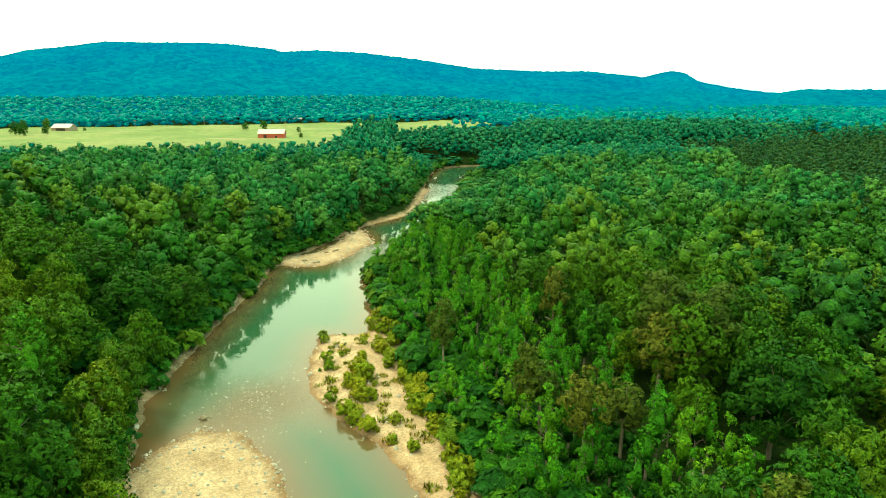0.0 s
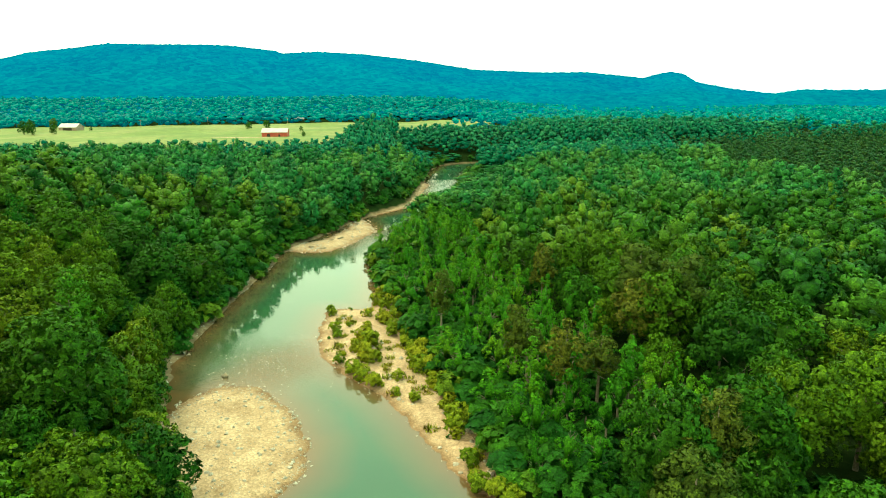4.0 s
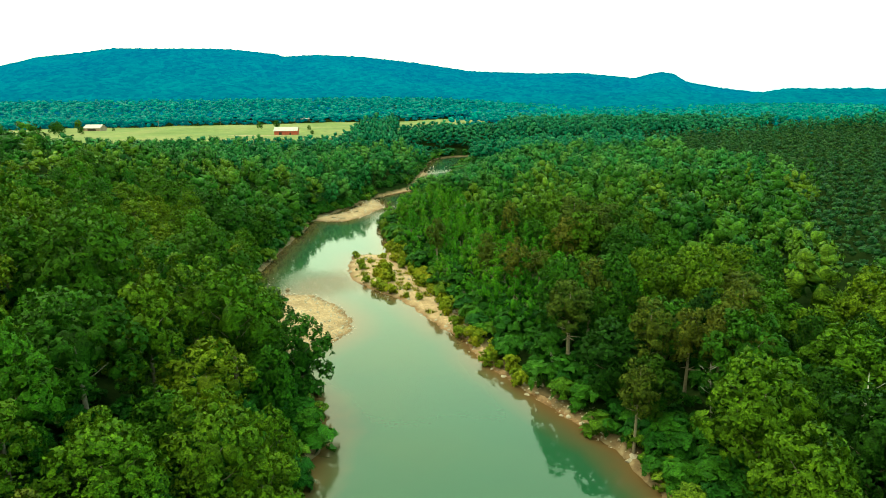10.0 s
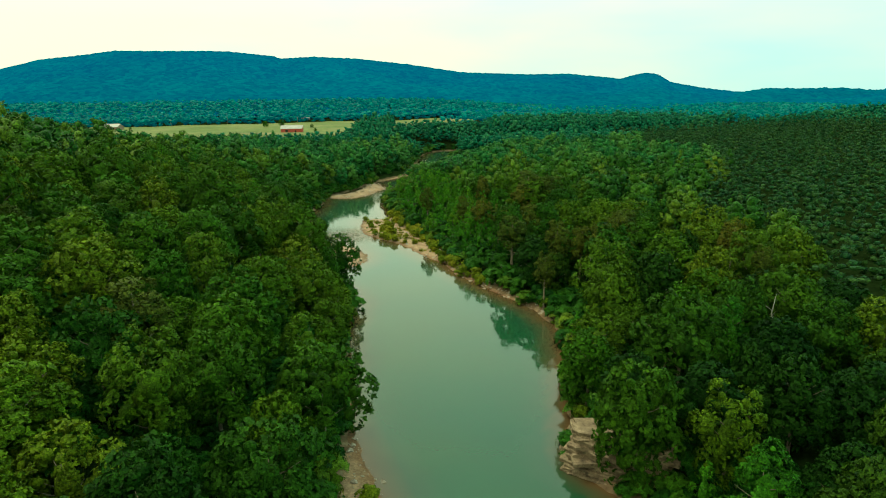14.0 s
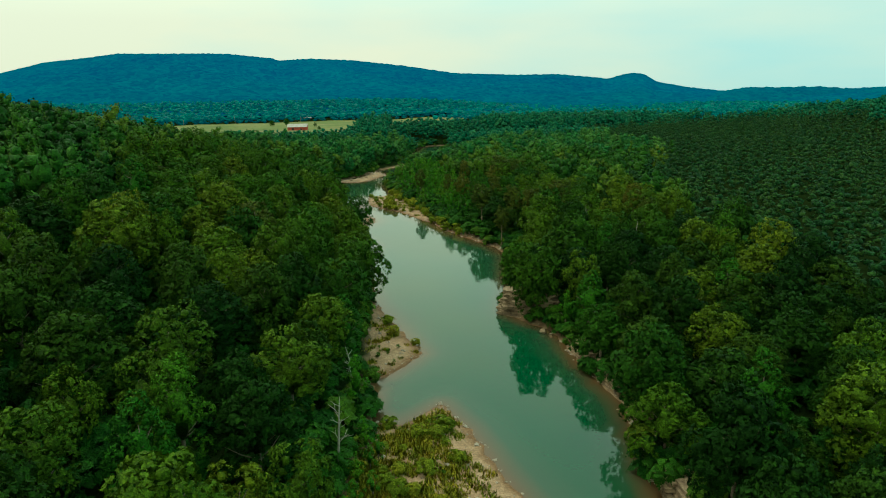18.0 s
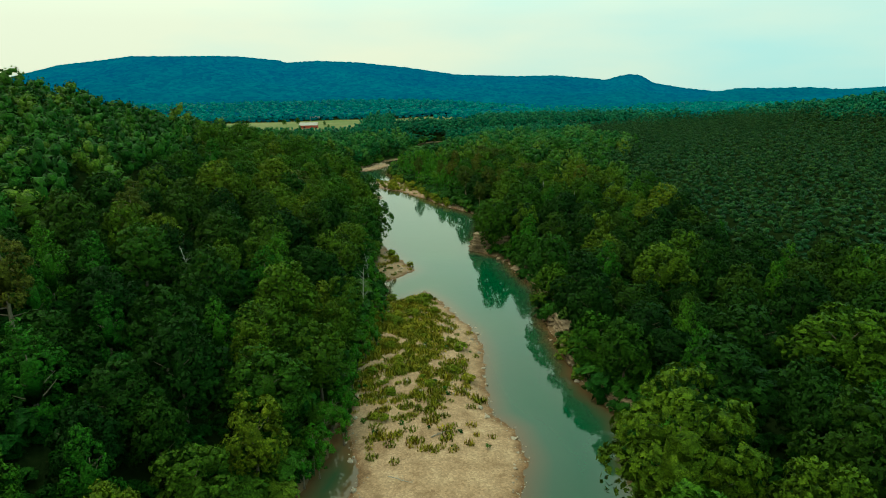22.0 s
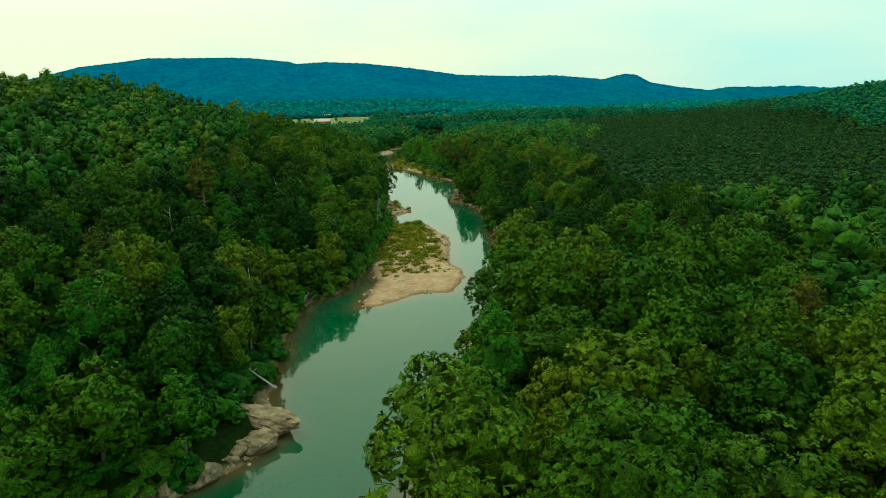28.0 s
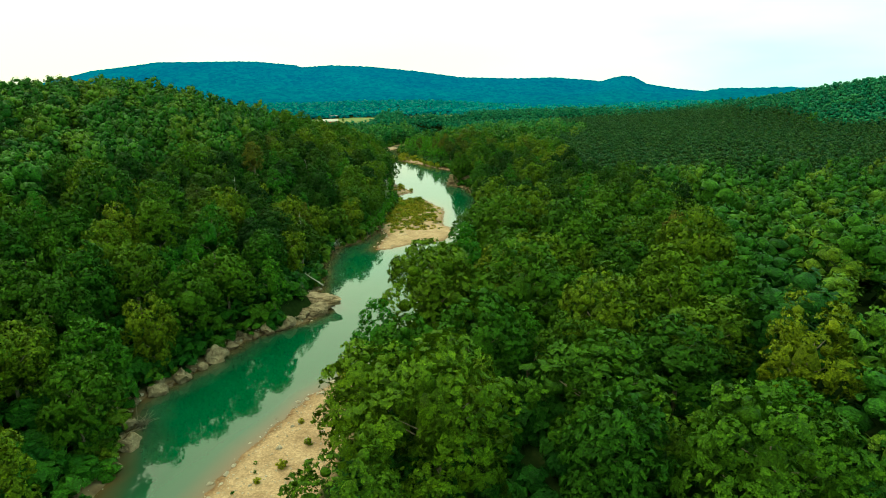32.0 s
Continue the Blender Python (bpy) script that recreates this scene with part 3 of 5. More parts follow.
def bm_tube(bm, points, radii, sides=6):
    """A tapered limb along points."""
    rings = []
    points = [Vector(p) for p in points]
    for i, (p, r) in enumerate(zip(points, radii)):
        ahead = (points[min(i + 1, len(points) - 1)] - points[max(i - 1, 0)]).normalized()
        side = ahead.cross(Vector((0.3, 0.9, 0.1))).normalized()
        up = ahead.cross(side)
        rings.append([bm.verts.new(p + r * (math.cos(2 * math.pi * j / sides) * side + math.sin(2 * math.pi * j / sides) * up)) for j in range(sides)])
    for a, b in zip(rings, rings[1:]):
        for j in range(sides):
            bm.faces.new((a[j], a[(j + 1) % sides], b[(j + 1) % sides], b[j])).smooth = True
    bm.faces.new(rings[-1])
    bm.faces.new(rings[0][::-1])


def mesh_of(bm, name, mat):
    bmesh.ops.recalc_face_normals(bm, faces=bm.faces)
    me = bpy.data.meshes.new(name)
    bm.to_mesh(me)
    bm.free()
    me.materials.append(mat)
    return me


def part(name, bm, mat, parent, label=""):
    ob = new(name, mesh_of(bm, name, mat))
    ob.parent = parent
    return tagged(ob, label) if label else ob


def trunk_mesh(kind, g, radius, low, top):
    bm = bmesh.new()
    thick = 0.016 * top + 0.05
    bend = g.uniform(-0.5, 0.5, 2)
    reach = top * (0.88 if kind == "pine" else 0.72)
    line = [(bend[0] * s * s, bend[1] * s * s, -0.8 + (reach + 0.8) * s) for s in (0, 0.06, 0.3, 0.6, 1.0)]
    bm_tube(bm, line, [thick * k for k in (1.5, 1.1, 0.9, 0.65, 0.15)], 7)
    for i in range(9 if kind == "pine" else 6):
        s = g.uniform(0.35, 0.9)
        z = reach * s
        a = i * 2.4 + g.uniform(0, 1)
        out = radius * g.uniform(0.5, 0.8) * (1.1 - 0.4 * s)
        rise = out * (0.15 if kind == "pine" else 0.7)
        start = (bend[0] * s * s, bend[1] * s * s, z)
        mid_p = (start[0] + math.cos(a) * out * 0.5, start[1] + math.sin(a) * out * 0.5, z + rise * 0.4)
        end = (start[0] + math.cos(a) * out, start[1] + math.sin(a) * out, z + rise)
        bm_tube(bm, (start, mid_p, end), (thick * 0.4, thick * 0.25, thick * 0.06), 4)
    return mesh_of(bm, "trunk", M_PINEBARK if kind == "pine" else M_BARK)


TREES = {  # radius, low, top, boughs, spray size, material
    "oak": (6.0, 2.2, 17.5, 17, 0.70, M_OAK),
    "hickory": (6.4, 2.2, 18.5, 18, 0.70, M_HICKORY),
    "elm": (5.2, 1.6, 17.0, 16, 0.70, M_ELM),
    "maple": (5.7, 2.2, 16.5, 17, 0.70, M_DIM_MAPLE),
    "sweetgum": (4.6, 1.6, 18.5, 18, 0.70, M_SWEETGUM),
    "young": (2.7, 0.8, 12.5, 8, 0.85, M_YOUNG),
    "pine": (4.2, 7.5, 21.0, 15, 0.85, M_PINE),
}
TREE_LABELS = {
    "oak": ("oak_tree", "broad dark green oak with a lobed summer crown", "tree"),
    "hickory": ("hickory_tree", "large green hickory with a billowing summer crown", "tree"),
    "maple": ("maple_tree", "dense maple with a domed summer crown, its green darkened for dim light", "tree"),
    "elm": ("elm_tree", "yellow-green elm with a rounded summer crown", "tree"),
    "sweetgum": ("sweetgum_tree", "upright bright green sweetgum with a pointed crown", "tree"),
    "young": ("sycamore_tree", "slender bright green young sycamore by the river", "tree"),
    "pine": ("pine_tree", "tall olive-brown pine with a bare trunk", "tree"),
}


KITE = np.array(((-1, 0, 0), (0, 1, 0), (1, 0, 0), (0, -1, 0)), float)
DART = np.array(((1, 0, 0), (-0.5, 0.87, 0), (-0.5, -0.87, 0)), float)


PROFILE = {  # crown half-width, as a share of the radius, from the lowest leaves to the tip
    "oak": (0.55, 0.86, 1.0, 1.0, 0.88, 0.62, 0.22), "hickory": (0.5, 0.8, 0.96, 1.0, 0.92, 0.7, 0.3), "maple": (0.6, 0.92, 1.0, 0.96, 0.82, 0.56, 0.2),
    "elm": (0.4, 0.62, 0.84, 1.0, 0.98, 0.76, 0.36), "sweetgum": (0.66, 0.95, 1.0, 0.86, 0.66, 0.42, 0.12), "young": (0.8, 1.0, 0.94, 0.8, 0.6, 0.38, 0.12),
    "pine": (0.42, 0.7, 0.95, 1.0, 0.86, 0.62, 0.3),
}


def broad_lobes(kind, g, radius, low, top, n):
    """Centres and sizes of the leafy boughs that make up a broadleaf crown."""
    u = (np.arange(n) + g.uniform(0.1, 0.9, n)) / n
    u = 0.06 + 0.88 * u ** 0.85
    half = np.interp(u, np.linspace(0, 1, 7), PROFILE[kind]) * radius
    size = radius * g.uniform(0.30, 0.48, n) * (0.72 if kind in ("young", "sweetgum") else 1.0) * np.interp(u, (0, 0.5, 1), (1.05, 1.05, 0.8))
    a = np.arange(n) * 2.39996 + g.uniform(-0.5, 0.5, n) + g.uniform(0, 6.28)
    out = np.maximum(half * g.uniform(0.78, 1.08, n) - size * 0.8, 0.0)
    z = low + (top - low) * u - size * 0.45 * (u > 0.6)
    c = np.stack([np.cos(a) * out, np.sin(a) * out, z], 1)
    tall = g.uniform(0.5, 0.75, n) if kind == "pine" else g.uniform(1.0, 1.35, n) if kind in ("elm", "sweetgum", "young") else g.uniform(0.72, 1.0, n)
    return c, np.stack([size, size, size * tall], 1)


def broad_leaves(kind, g, radius, low, top, lobes, tufts, each, spread=1.0):
    """Leaf sprays on tufts on boughs: places, facings, shading directions, sizes; and the boughs."""
    c, r = broad_lobes(kind, g, radius, low, top, lobes)
    axis = unit(c * (1, 1, 0) + (0, 0, 1e-3))
    pick = np.repeat(np.arange(lobes), tufts)
    w = unit(g.normal(0, 0.8, (len(pick), 3)) + 0.75 * axis[pick] + (0, 0, 0.62))
    at = c[pick] + w * r[pick] * g.uniform(0.74, 0.98, (len(pick), 1))
    deep = np.linalg.norm((at[:, None] - c[None]) / r[None], axis=2)
    deep[np.arange(len(pick)), pick] = 9
    ok = deep.min(1) > 0.66
    at, w, pick = at[ok], w[ok], pick[ok]
    rs = r[pick, 0] * g.uniform(0.34, 0.54, len(pick))
    k = np.repeat(np.arange(len(at)), each)
    e = unit(g.normal(0, 0.75, (len(k), 3)) + 0.85 * w[k] + (0, 0, 0.35))
    place = at[k] + e * rs[k, None] * g.uniform(0.8, 1.06, (len(k), 1))
    face = unit(e + g.normal(0, 0.5, (len(k), 3)))
    dome = unit((place - (0, 0, low + 0.3 * (top - low))) / (radius, radius, 0.7 * (top - low)))
    shade = unit(e * 0.35 + w[k] * 0.45 + face * 0.3 + dome * 0.5)
    return place, face, shade, rs[k] * spread, c, r


def crown_mesh(kind, g):
    radius, low, top, n, size, mat = TREES[kind]
    at, way, shade, wide, c, r = broad_leaves(kind, g, radius, low, top, n, 17, 9, size)
    v, f = leaf_faces(at, way, wide, g, 1.3)
    inner = [blob(q, p * 0.4, g, 3, 5) for q, p in zip(c, r)] + [blob((0, 0, low + (top - low) * 0.45), np.array((radius * 0.3, radius * 0.3, (top - low) * 0.24)), g, 4, 6)]
    core_v = np.concatenate([q for q, _ in inner])
    core_n = np.concatenate([unit(q - q.mean(0)) for q, _ in inner])
    starts = np.cumsum([0] + [len(q) for q, _ in inner])
    core_f = np.concatenate([np.array(q) + k for (_, q), k in zip(inner, starts)]) + len(v)
    me = bpy.data.meshes.new("crown")
    allf = [tuple(dict.fromkeys(q)) for q in np.concatenate([f, core_f]).tolist()]
    me.from_pydata(np.concatenate([v, core_v]).tolist(), [], allf)
    me.materials.append(mat)
    me.polygons.foreach_set("use_smooth", np.ones(len(allf), bool))
    vector_attribute(me, "custom_normal", np.concatenate([np.repeat(shade, 4, 0), core_n]))
    vector_attribute(me, "spray", np.concatenate([np.tile(KITE, (len(at), 1)), core_v * 0]))
    return me


PATTERNS = {}
for kind in TREES:
    PATTERNS[kind] = []
    for k in range(5):
        g = np.random.default_rng(100 * k + len(kind))
        PATTERNS[kind].append((crown_mesh(kind, g), trunk_mesh(kind, g, *TREES[kind][:3])))


def tree(kind, x, y, z, scale, turn, k):
    name, label, category = TREE_LABELS[kind]
    root = new(name)
    root.matrix_basis = pose(x, y, z, 0, 0, turn) @ Matrix.Diagonal((scale[0], scale[0], scale[1], 1))
    crown, trunk = PATTERNS[kind][k % 5]
    for part_name, me in (("trunk", trunk), ("crown", crown)):
        ob = new(part_name, me)
        ob.parent = root
    tagged(root, label, category, group="riverside " + name.replace("_", " ") + "s")
    return root


def joined(name, label, category, pattern_list, places, mat):
    """Many trees too far off to count, as one mesh. places: rows of x, y, z, width, tallness, turn, tint."""
    vs, fs, ts, ns, sprays, base = [], [], [], [], [], 0
    for i, (x, y, z, w, h, turn, tint) in enumerate(places):
        v, f, *way = pattern_list[i % len(pattern_list)]
        c, s = math.cos(turn) * w, math.sin(turn) * w
        vs.append(np.stack([x + v[:, 0] * c - v[:, 1] * s, y + v[:, 0] * s + v[:, 1] * c, z + v[:, 2] * h], 1))
        fs.append(f + base)
        if way:
            n, t = way[0], (math.cos(turn), math.sin(turn))
            sprays.append(way[1])
            ns.append(np.stack([n[:, 0] * t[0] - n[:, 1] * t[1], n[:, 0] * t[1] + n[:, 1] * t[0], n[:, 2]], 1))
        ts.append(np.full(len(v), tint))
        base += len(v)
    me = linked_mesh(name, np.concatenate(vs), np.concatenate(fs), mat, bool(ns))
    float_attribute(me, "tint", np.concatenate(ts))
    if ns:
        vector_attribute(me, "custom_normal", np.concatenate(ns))
        vector_attribute(me, "spray", np.concatenate(sprays))
    return tagged(new(name, me), label, category, kind="stuff")


def darts(at, face, shade, size, g):
    """Leaf sprays as loose triangles: corners, faces, shading directions, place within the spray."""
    n = len(at)
    u = unit(np.cross(face, g.normal(0, 1, (n, 3))))
    v = np.cross(face, u)
    s = (size * g.uniform(0.7, 1.3, n))[:, None]
    a = g.uniform(0, 6.28, (n, 1))
    corner = [at + s * (np.cos(a + k * 2.094) * u + np.sin(a + k * 2.094) * v) * 0.62 - face * s * 0.12 * (k == 1) for k in range(3)]
    return np.stack(corner, 1).reshape(-1, 3), np.arange(3 * n).reshape(n, 3), np.repeat(shade, 3, 0), np.tile(DART, (n, 1))


def bush_pattern(n, size, g, size_of):
    at, way, c, r = bush_points(g, *size_of, n)
    return darts(at, way, way, size, g)


def broad_pattern(kind, g, lobes, tufts, each, spread, fill=0.8, size_of=None, grain=(3, 5)):
    """A broadleaf crown for the joined woods: closed boughs under loose sprays."""
    radius, low, top = size_of or TREES[kind][:3]
    at, face, shade, wide, c, r = broad_leaves(kind, g, radius, low, top, lobes, tufts, each, spread)
    v, f, n, spray = darts(at, face, shade, wide, g)
    parts, ways = [v], [n]
    for q, p in zip(c, r):
        bv, bf = blob(q, p * fill, g, *grain)
        bv = q + (bv - q) * g.uniform(0.82, 1.22, (len(bv), 1))
        away = unit(unit((bv - q) / p) + 0.6 * unit((bv - (0, 0, low + 0.3 * (top - low))) / (radius, radius, 0.7 * (top - low))))
        tri = np.array([t for a, b, d, e in bf for t in ((a, b, d),) + (((a, d, e),) if e != d else ())])
        parts.append(bv[tri].reshape(-1, 3))
        ways.append(away[tri].reshape(-1, 3))
    v, n = np.concatenate(parts), np.concatenate(ways)
    return v, np.arange(len(v)).reshape(-1, 3), n, np.concatenate([spray, np.zeros((len(v) - len(spray), 3))])


MID = [broad_pattern(k, np.random.default_rng(i), 11, 10, 3, 0.98, 0.78, grain=(4, 6)) for i, k in enumerate(("oak", "hickory", "elm", "maple", "sweetgum", "oak", "elm", "hickory"))]
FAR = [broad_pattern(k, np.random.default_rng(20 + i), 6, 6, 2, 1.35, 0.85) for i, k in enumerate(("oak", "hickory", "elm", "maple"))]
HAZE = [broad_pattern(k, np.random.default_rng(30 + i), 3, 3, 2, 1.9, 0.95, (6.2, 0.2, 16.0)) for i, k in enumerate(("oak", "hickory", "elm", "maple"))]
NEEDLE = [broad_pattern("young", np.random.default_rng(40 + i), 4, 5, 3, 1.3, 0.9, (3.1, 2.0, 17.5)) for i in range(5)]
BUSH = [bush_pattern(64, 1.05, np.random.default_rng(60 + i), (1.6, 0.0, 2.4)) for i in range(5)]

# ---- the woods ----
BAND = 78.0


def on_bar(x, y, margin=0.0):
    hit = np.zeros(np.shape(x), bool)
    for outline in BARS.values():
        hit |= inside(outline, x, y) > -margin
    return hit


def scatter(x0, x1, y0, y1, step, g):
    X, Y = np.meshgrid(np.arange(x0, x1, step), np.arange(y0, y1, step))
    X = X + g.uniform(-0.42, 0.42, X.shape) * step
    Y = Y + g.uniform(-0.42, 0.42, Y.shape) * step
    return X.ravel(), Y.ravel()


def in_view(x, y):
    return np.abs(x - 8) < 0.76 * (y + 500) + 40


def pinery(x, y):
    return (x > 108 + 78 * smooth(80, 270, y) + 14 * wave(x, y, 0.05)) & (y > -140) & (y < 560) & (x < 430 + 30 * wave(x, y, 0.03))


counts = {k: 0 for k in TREES}
mid_places = []


def young_zone(x, y, d):
    return (x > np.interp(y, EDGE_Y, RIGHT_X)) & (y > 62) & (y < 320) & (d < 40)


def plant(x, y, z, d, kind, grow=1.0):
    w, h = rng.uniform(0.7, 1.2) * grow, rng.uniform(0.68, 1.2) * grow ** 0.6
    if d < 7 and not (x > 0 and y < -60):
        w, h = w * 0.9, h * 0.8
    if y > 190:
        h = min(h, max(0.3, 0.075 * (61 - 0.117 * (y + 153) - 2)))
    if d < BAND and counts[kind] < 300 and (y < 150 or kind == "young" and y < 260):
        tree(kind, x, y, z - 0.2, (w, h), rng.uniform(0, 360), int(rng.integers(5)))
        counts[kind] += 1
    else:
        mid_places.append((x, y, z, w, h, rng.uniform(0, 6.28), rng.random()))


X, Y = scatter(-40, 60, 62, 320, 5.2, rng)
D, Z = off_bank(X, Y), height(X, Y)
for i in np.nonzero(young_zone(X, Y, D) & (D > 3) & ~on_bar(X, Y, 0))[0]:
    if rng.random() < 0.97:
        plant(X[i], Y[i], Z[i], D[i], "young", rng.choice((0.75, 0.9, 1.05, 1.2)))
    else:
        plant(X[i], Y[i], Z[i], D[i], "pine", 0.8)



def packed(x, y, r, snug):
    """Which crowns fit side by side, the first come first: keeps gaps between them."""
    kept = np.zeros((0, 3))
    out = []
    for i in range(len(x)):
        if len(kept) and (np.hypot(kept[:, 0] - x[i], kept[:, 1] - y[i]) < snug * (kept[:, 2] + r[i])).any():
            continue
        kept = np.vstack([kept, (x[i], y[i], r[i])])
        out.append(i)
    return np.array(out)


KIND_R = {k: v[0] for k, v in TREES.items()}
X, Y = scatter(-130, 130, -425, 300, 4.2, rng)
D = off_bank(X, Y)
clear = (D > np.where((X > 0) & (Y < -60), 2.0, np.where((X > 0) & (Y > -15) & (Y < 75), 8.5, 2.6))) & ~((X > -27) & (X < 0) & (Y > -332) & (Y < -296)) & (np.hypot(X + 13.5, Y + 140) > 5) & (np.hypot(X + 32, Y + 271) > 5) & ~on_bar(X, Y, 0.3) & in_view(X, Y) & ~pinery(X, Y) & ~young_zone(X, Y, D)
X, Y, D = X[clear], Y[clear], D[clear]
Z = height(X, Y)
kinds, wide = [], []
for x, y, d in zip(X, Y, D):
    right = x > np.interp(y, EDGE_Y, RIGHT_X)
    dice = rng.random()
    if right and -20 < y < 80 and 5 < d < 40 and dice < 0.34:
        kind = "pine"
    elif dice < 0.03 or (d > 45 and dice < 0.06):
        kind = "pine"
    elif dice < (0.42 if y < (-250 if right else -225) else (0.08 if right and y < -90 else 0.28)):
        kind = "elm"
    elif d < 9 and dice < 0.42:
        kind = "young"
    # Darkened maples fill the stretches meant to look dimly lit.
    elif dice < (np.interp(y, (-275, -235, -60, 0), (0.25, 0.80, 0.75, 0.45)) if right else np.interp(y, (-330, -290, -60, 0), (0.30, 0.80, 0.75, 0.45))) and (right and d > 6 or not right and y < -90):
        kind = "maple"
    else:
        kind = "oak" if dice < 0.64 else ("hickory" if dice < 0.84 else "sweetgum")
    grow = 1.3 if right and y < -190 else 1.0
    kinds.append(kind)
    wide.append(rng.uniform(0.62, 1.22) * (grow if kind not in ("pine", "young") else 1.0))
wide = np.array(wide)
spread = wide * np.array([KIND_R[k] for k in kinds])
first = np.argsort(-spread + rng.uniform(0, 3.0, len(spread)))
chosen = first[packed(X[first], Y[first], spread[first], 0.84)]
for i in chosen[np.argsort(D[chosen] + 0.35 * np.maximum(Y[chosen] - 60, 0))]:
    kind, x, y, d, w = kinds[i], X[i], Y[i], D[i], wide[i]
    h = (0.45 + 0.55 * w) * rng.uniform(0.78, 1.15)
    if d < BAND and counts[kind] < 300 and y < 160:
        tree(kind, x, y, Z[i] - 0.2, (w, h), rng.uniform(0, 360), int(rng.integers(5)))
        counts[kind] += 1
    else:
        mid_places.append((x, y, Z[i], w, h, rng.uniform(0, 6.28), rng.random()))

for x, y, w, h, kind in ((32, 57, 0.95, 1.0, "pine"), (37, 30, 0.9, 1.02, "pine"), (49, 28, 1.0, 0.95, "pine"), (57, 38, 1.0, 1.0, "pine"), (31, 17, 0.7, 0.85, "pine"), (62, 47, 1.05, 0.95, "pine"),
                         (41, 120, 1.35, 1.16, "pine"), (47, 112, 1.3, 1.1, "pine"), (37, 108, 1.1, 0.95, "pine"), (53, 121, 1.1, 1.0, "pine"), (14, 100, 0.8, 0.7, "pine"), (26, 92, 0.8, 0.7, "pine"),
                         (-54, 83, 0.95, 0.85, "elm"), (-60, 93, 1.05, 0.95, "elm"), (-47, 71, 0.8, 0.75, "elm"), (-24, -8, 1.0, 0.95, "elm")):
    tree(kind, x, y, float(height(x, y)) - 0.2, (w, h), 70 * x, abs(int(x + y)))

for y in np.arange(-218, -128, 2.6):
    x = np.interp(y, BANK_Y, LEFT_X) + rng.uniform(-2.0, 3.0)
    grow = rng.uniform(0.5, 0.85)
    tree("young", x, y, max(float(height(x, y)), 0.6) - 0.2, (grow, grow * 0.85), rng.uniform(0, 360), int(rng.integers(5)))

g = np.random.default_rng(11)
for x0, x1, y0, y1 in ((-420, -130, -425, 300), (130, 420, -425, 300), (-260, 260, 300, 440)):
    X, Y = scatter(x0, x1, y0, y1, 5.6, g)
    ok = in_view(X, Y) & (off_bank(X, Y) > 3) & ~pinery(X, Y) & (inside(MEADOW, X, Y) < -3) & ~on_bar(X, Y, 1)
    X, Y = X[ok], Y[ok]
    w = g.uniform(0.68, 1.3, len(X))
    first = np.argsort(-w + g.uniform(0, 0.5, len(w)))
    chosen = first[packed(X[first], Y[first], 5.8 * w[first], 0.82)]
    Z = height(X, Y)
    for i in chosen:
        inland = X[i] - np.interp(Y[i], EDGE_Y, RIGHT_X)
        cap = np.interp(Y[i], (290, 345, 400, 440), (0.55, 0.38, 0.3, 0.24)) * (1 + max(0.0, inland - 14) / 18) if 0 < inland < 45 and Y[i] > 290 else 2.0
        mid_places.append((X[i], Y[i], Z[i], w[i], min(cap, (0.45 + 0.5 * w[i]) * g.uniform(0.75, 1.1) * (0.96 if X[i] < -75 and Y[i] > 330 else 1.0)), g.uniform(0, 6.28), g.random()))
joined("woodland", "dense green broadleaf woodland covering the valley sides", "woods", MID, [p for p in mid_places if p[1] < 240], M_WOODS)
# The same woods from y = 240 on, in the haze-blued leaves.
joined("valley_woodland", "deep green broadleaf woodland on the valley floor, blued for haze", "woods", MID, [p for p in mid_places if p[1] >= 240], M_VALLEY_HAZED)

CLEARINGS = ((265, 860, 24, 45), (225, 668, 14, 20))
far_places, hazy_places, needle_places = [], [], []
for x0, x1, y0, y1, step in ((-700, -260, 300, 620, 10.5), (260, 700, 300, 620, 10.5), (-260, 260, 440, 620, 8.4), (-1000, 900, 620, 900, 13.0), (-1100, 1000, 900, 1290, 16.0), (420, 1000, -200, 300, 12.0), (700, 1200, 300, 800, 13.0)):
    X, Y = scatter(x0, x1, y0, y1, step, g)
    ok = in_view(X, Y) & (off_bank(X, Y) > 3) & ~pinery(X, Y) & (inside(MEADOW, X, Y) < 0)
    for cx, cy, a, c in CLEARINGS:
        ok &= ((X - cx) / a) ** 2 + ((Y - cy) / c) ** 2 > 1
    Z = height(X, Y)
    for x, y, z in zip(X[ok], Y[ok], Z[ok]):
        s = max(step / 9.5, 1.0)
        low = 0.98 if x < -0.15 * y and y < 640 else 1.0
        if -0.083 * y < x < 0.115 * y and 600 <= y < 790:  # saplings before the far meadow
            low = 0.3
        if -0.16 * y < x < -0.083 * y and 450 < y < 720:
            low = 1.4
        if -0.083 * y < x < 0.10 * y and 470 < y < 600:
            low = 0.85 if y > 530 else 0.3
        row = (x, y, z, s * g.uniform(0.9, 1.25), low * g.uniform(0.75, 1.05), g.uniform(0, 6.28), g.random())
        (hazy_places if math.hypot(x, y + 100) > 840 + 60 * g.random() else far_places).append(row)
joined("far_woodland", "green woodland across the valley floor, leaves blued for haze", "woods", FAR, far_places, M_FARWOODS_HAZED)
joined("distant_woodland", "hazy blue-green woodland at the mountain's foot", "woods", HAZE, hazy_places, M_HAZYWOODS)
X, Y = scatter(90, 480, -150, 570, 6.7, g)
ok = pinery(X, Y) & in_view(X, Y)
Z = height(X, Y)
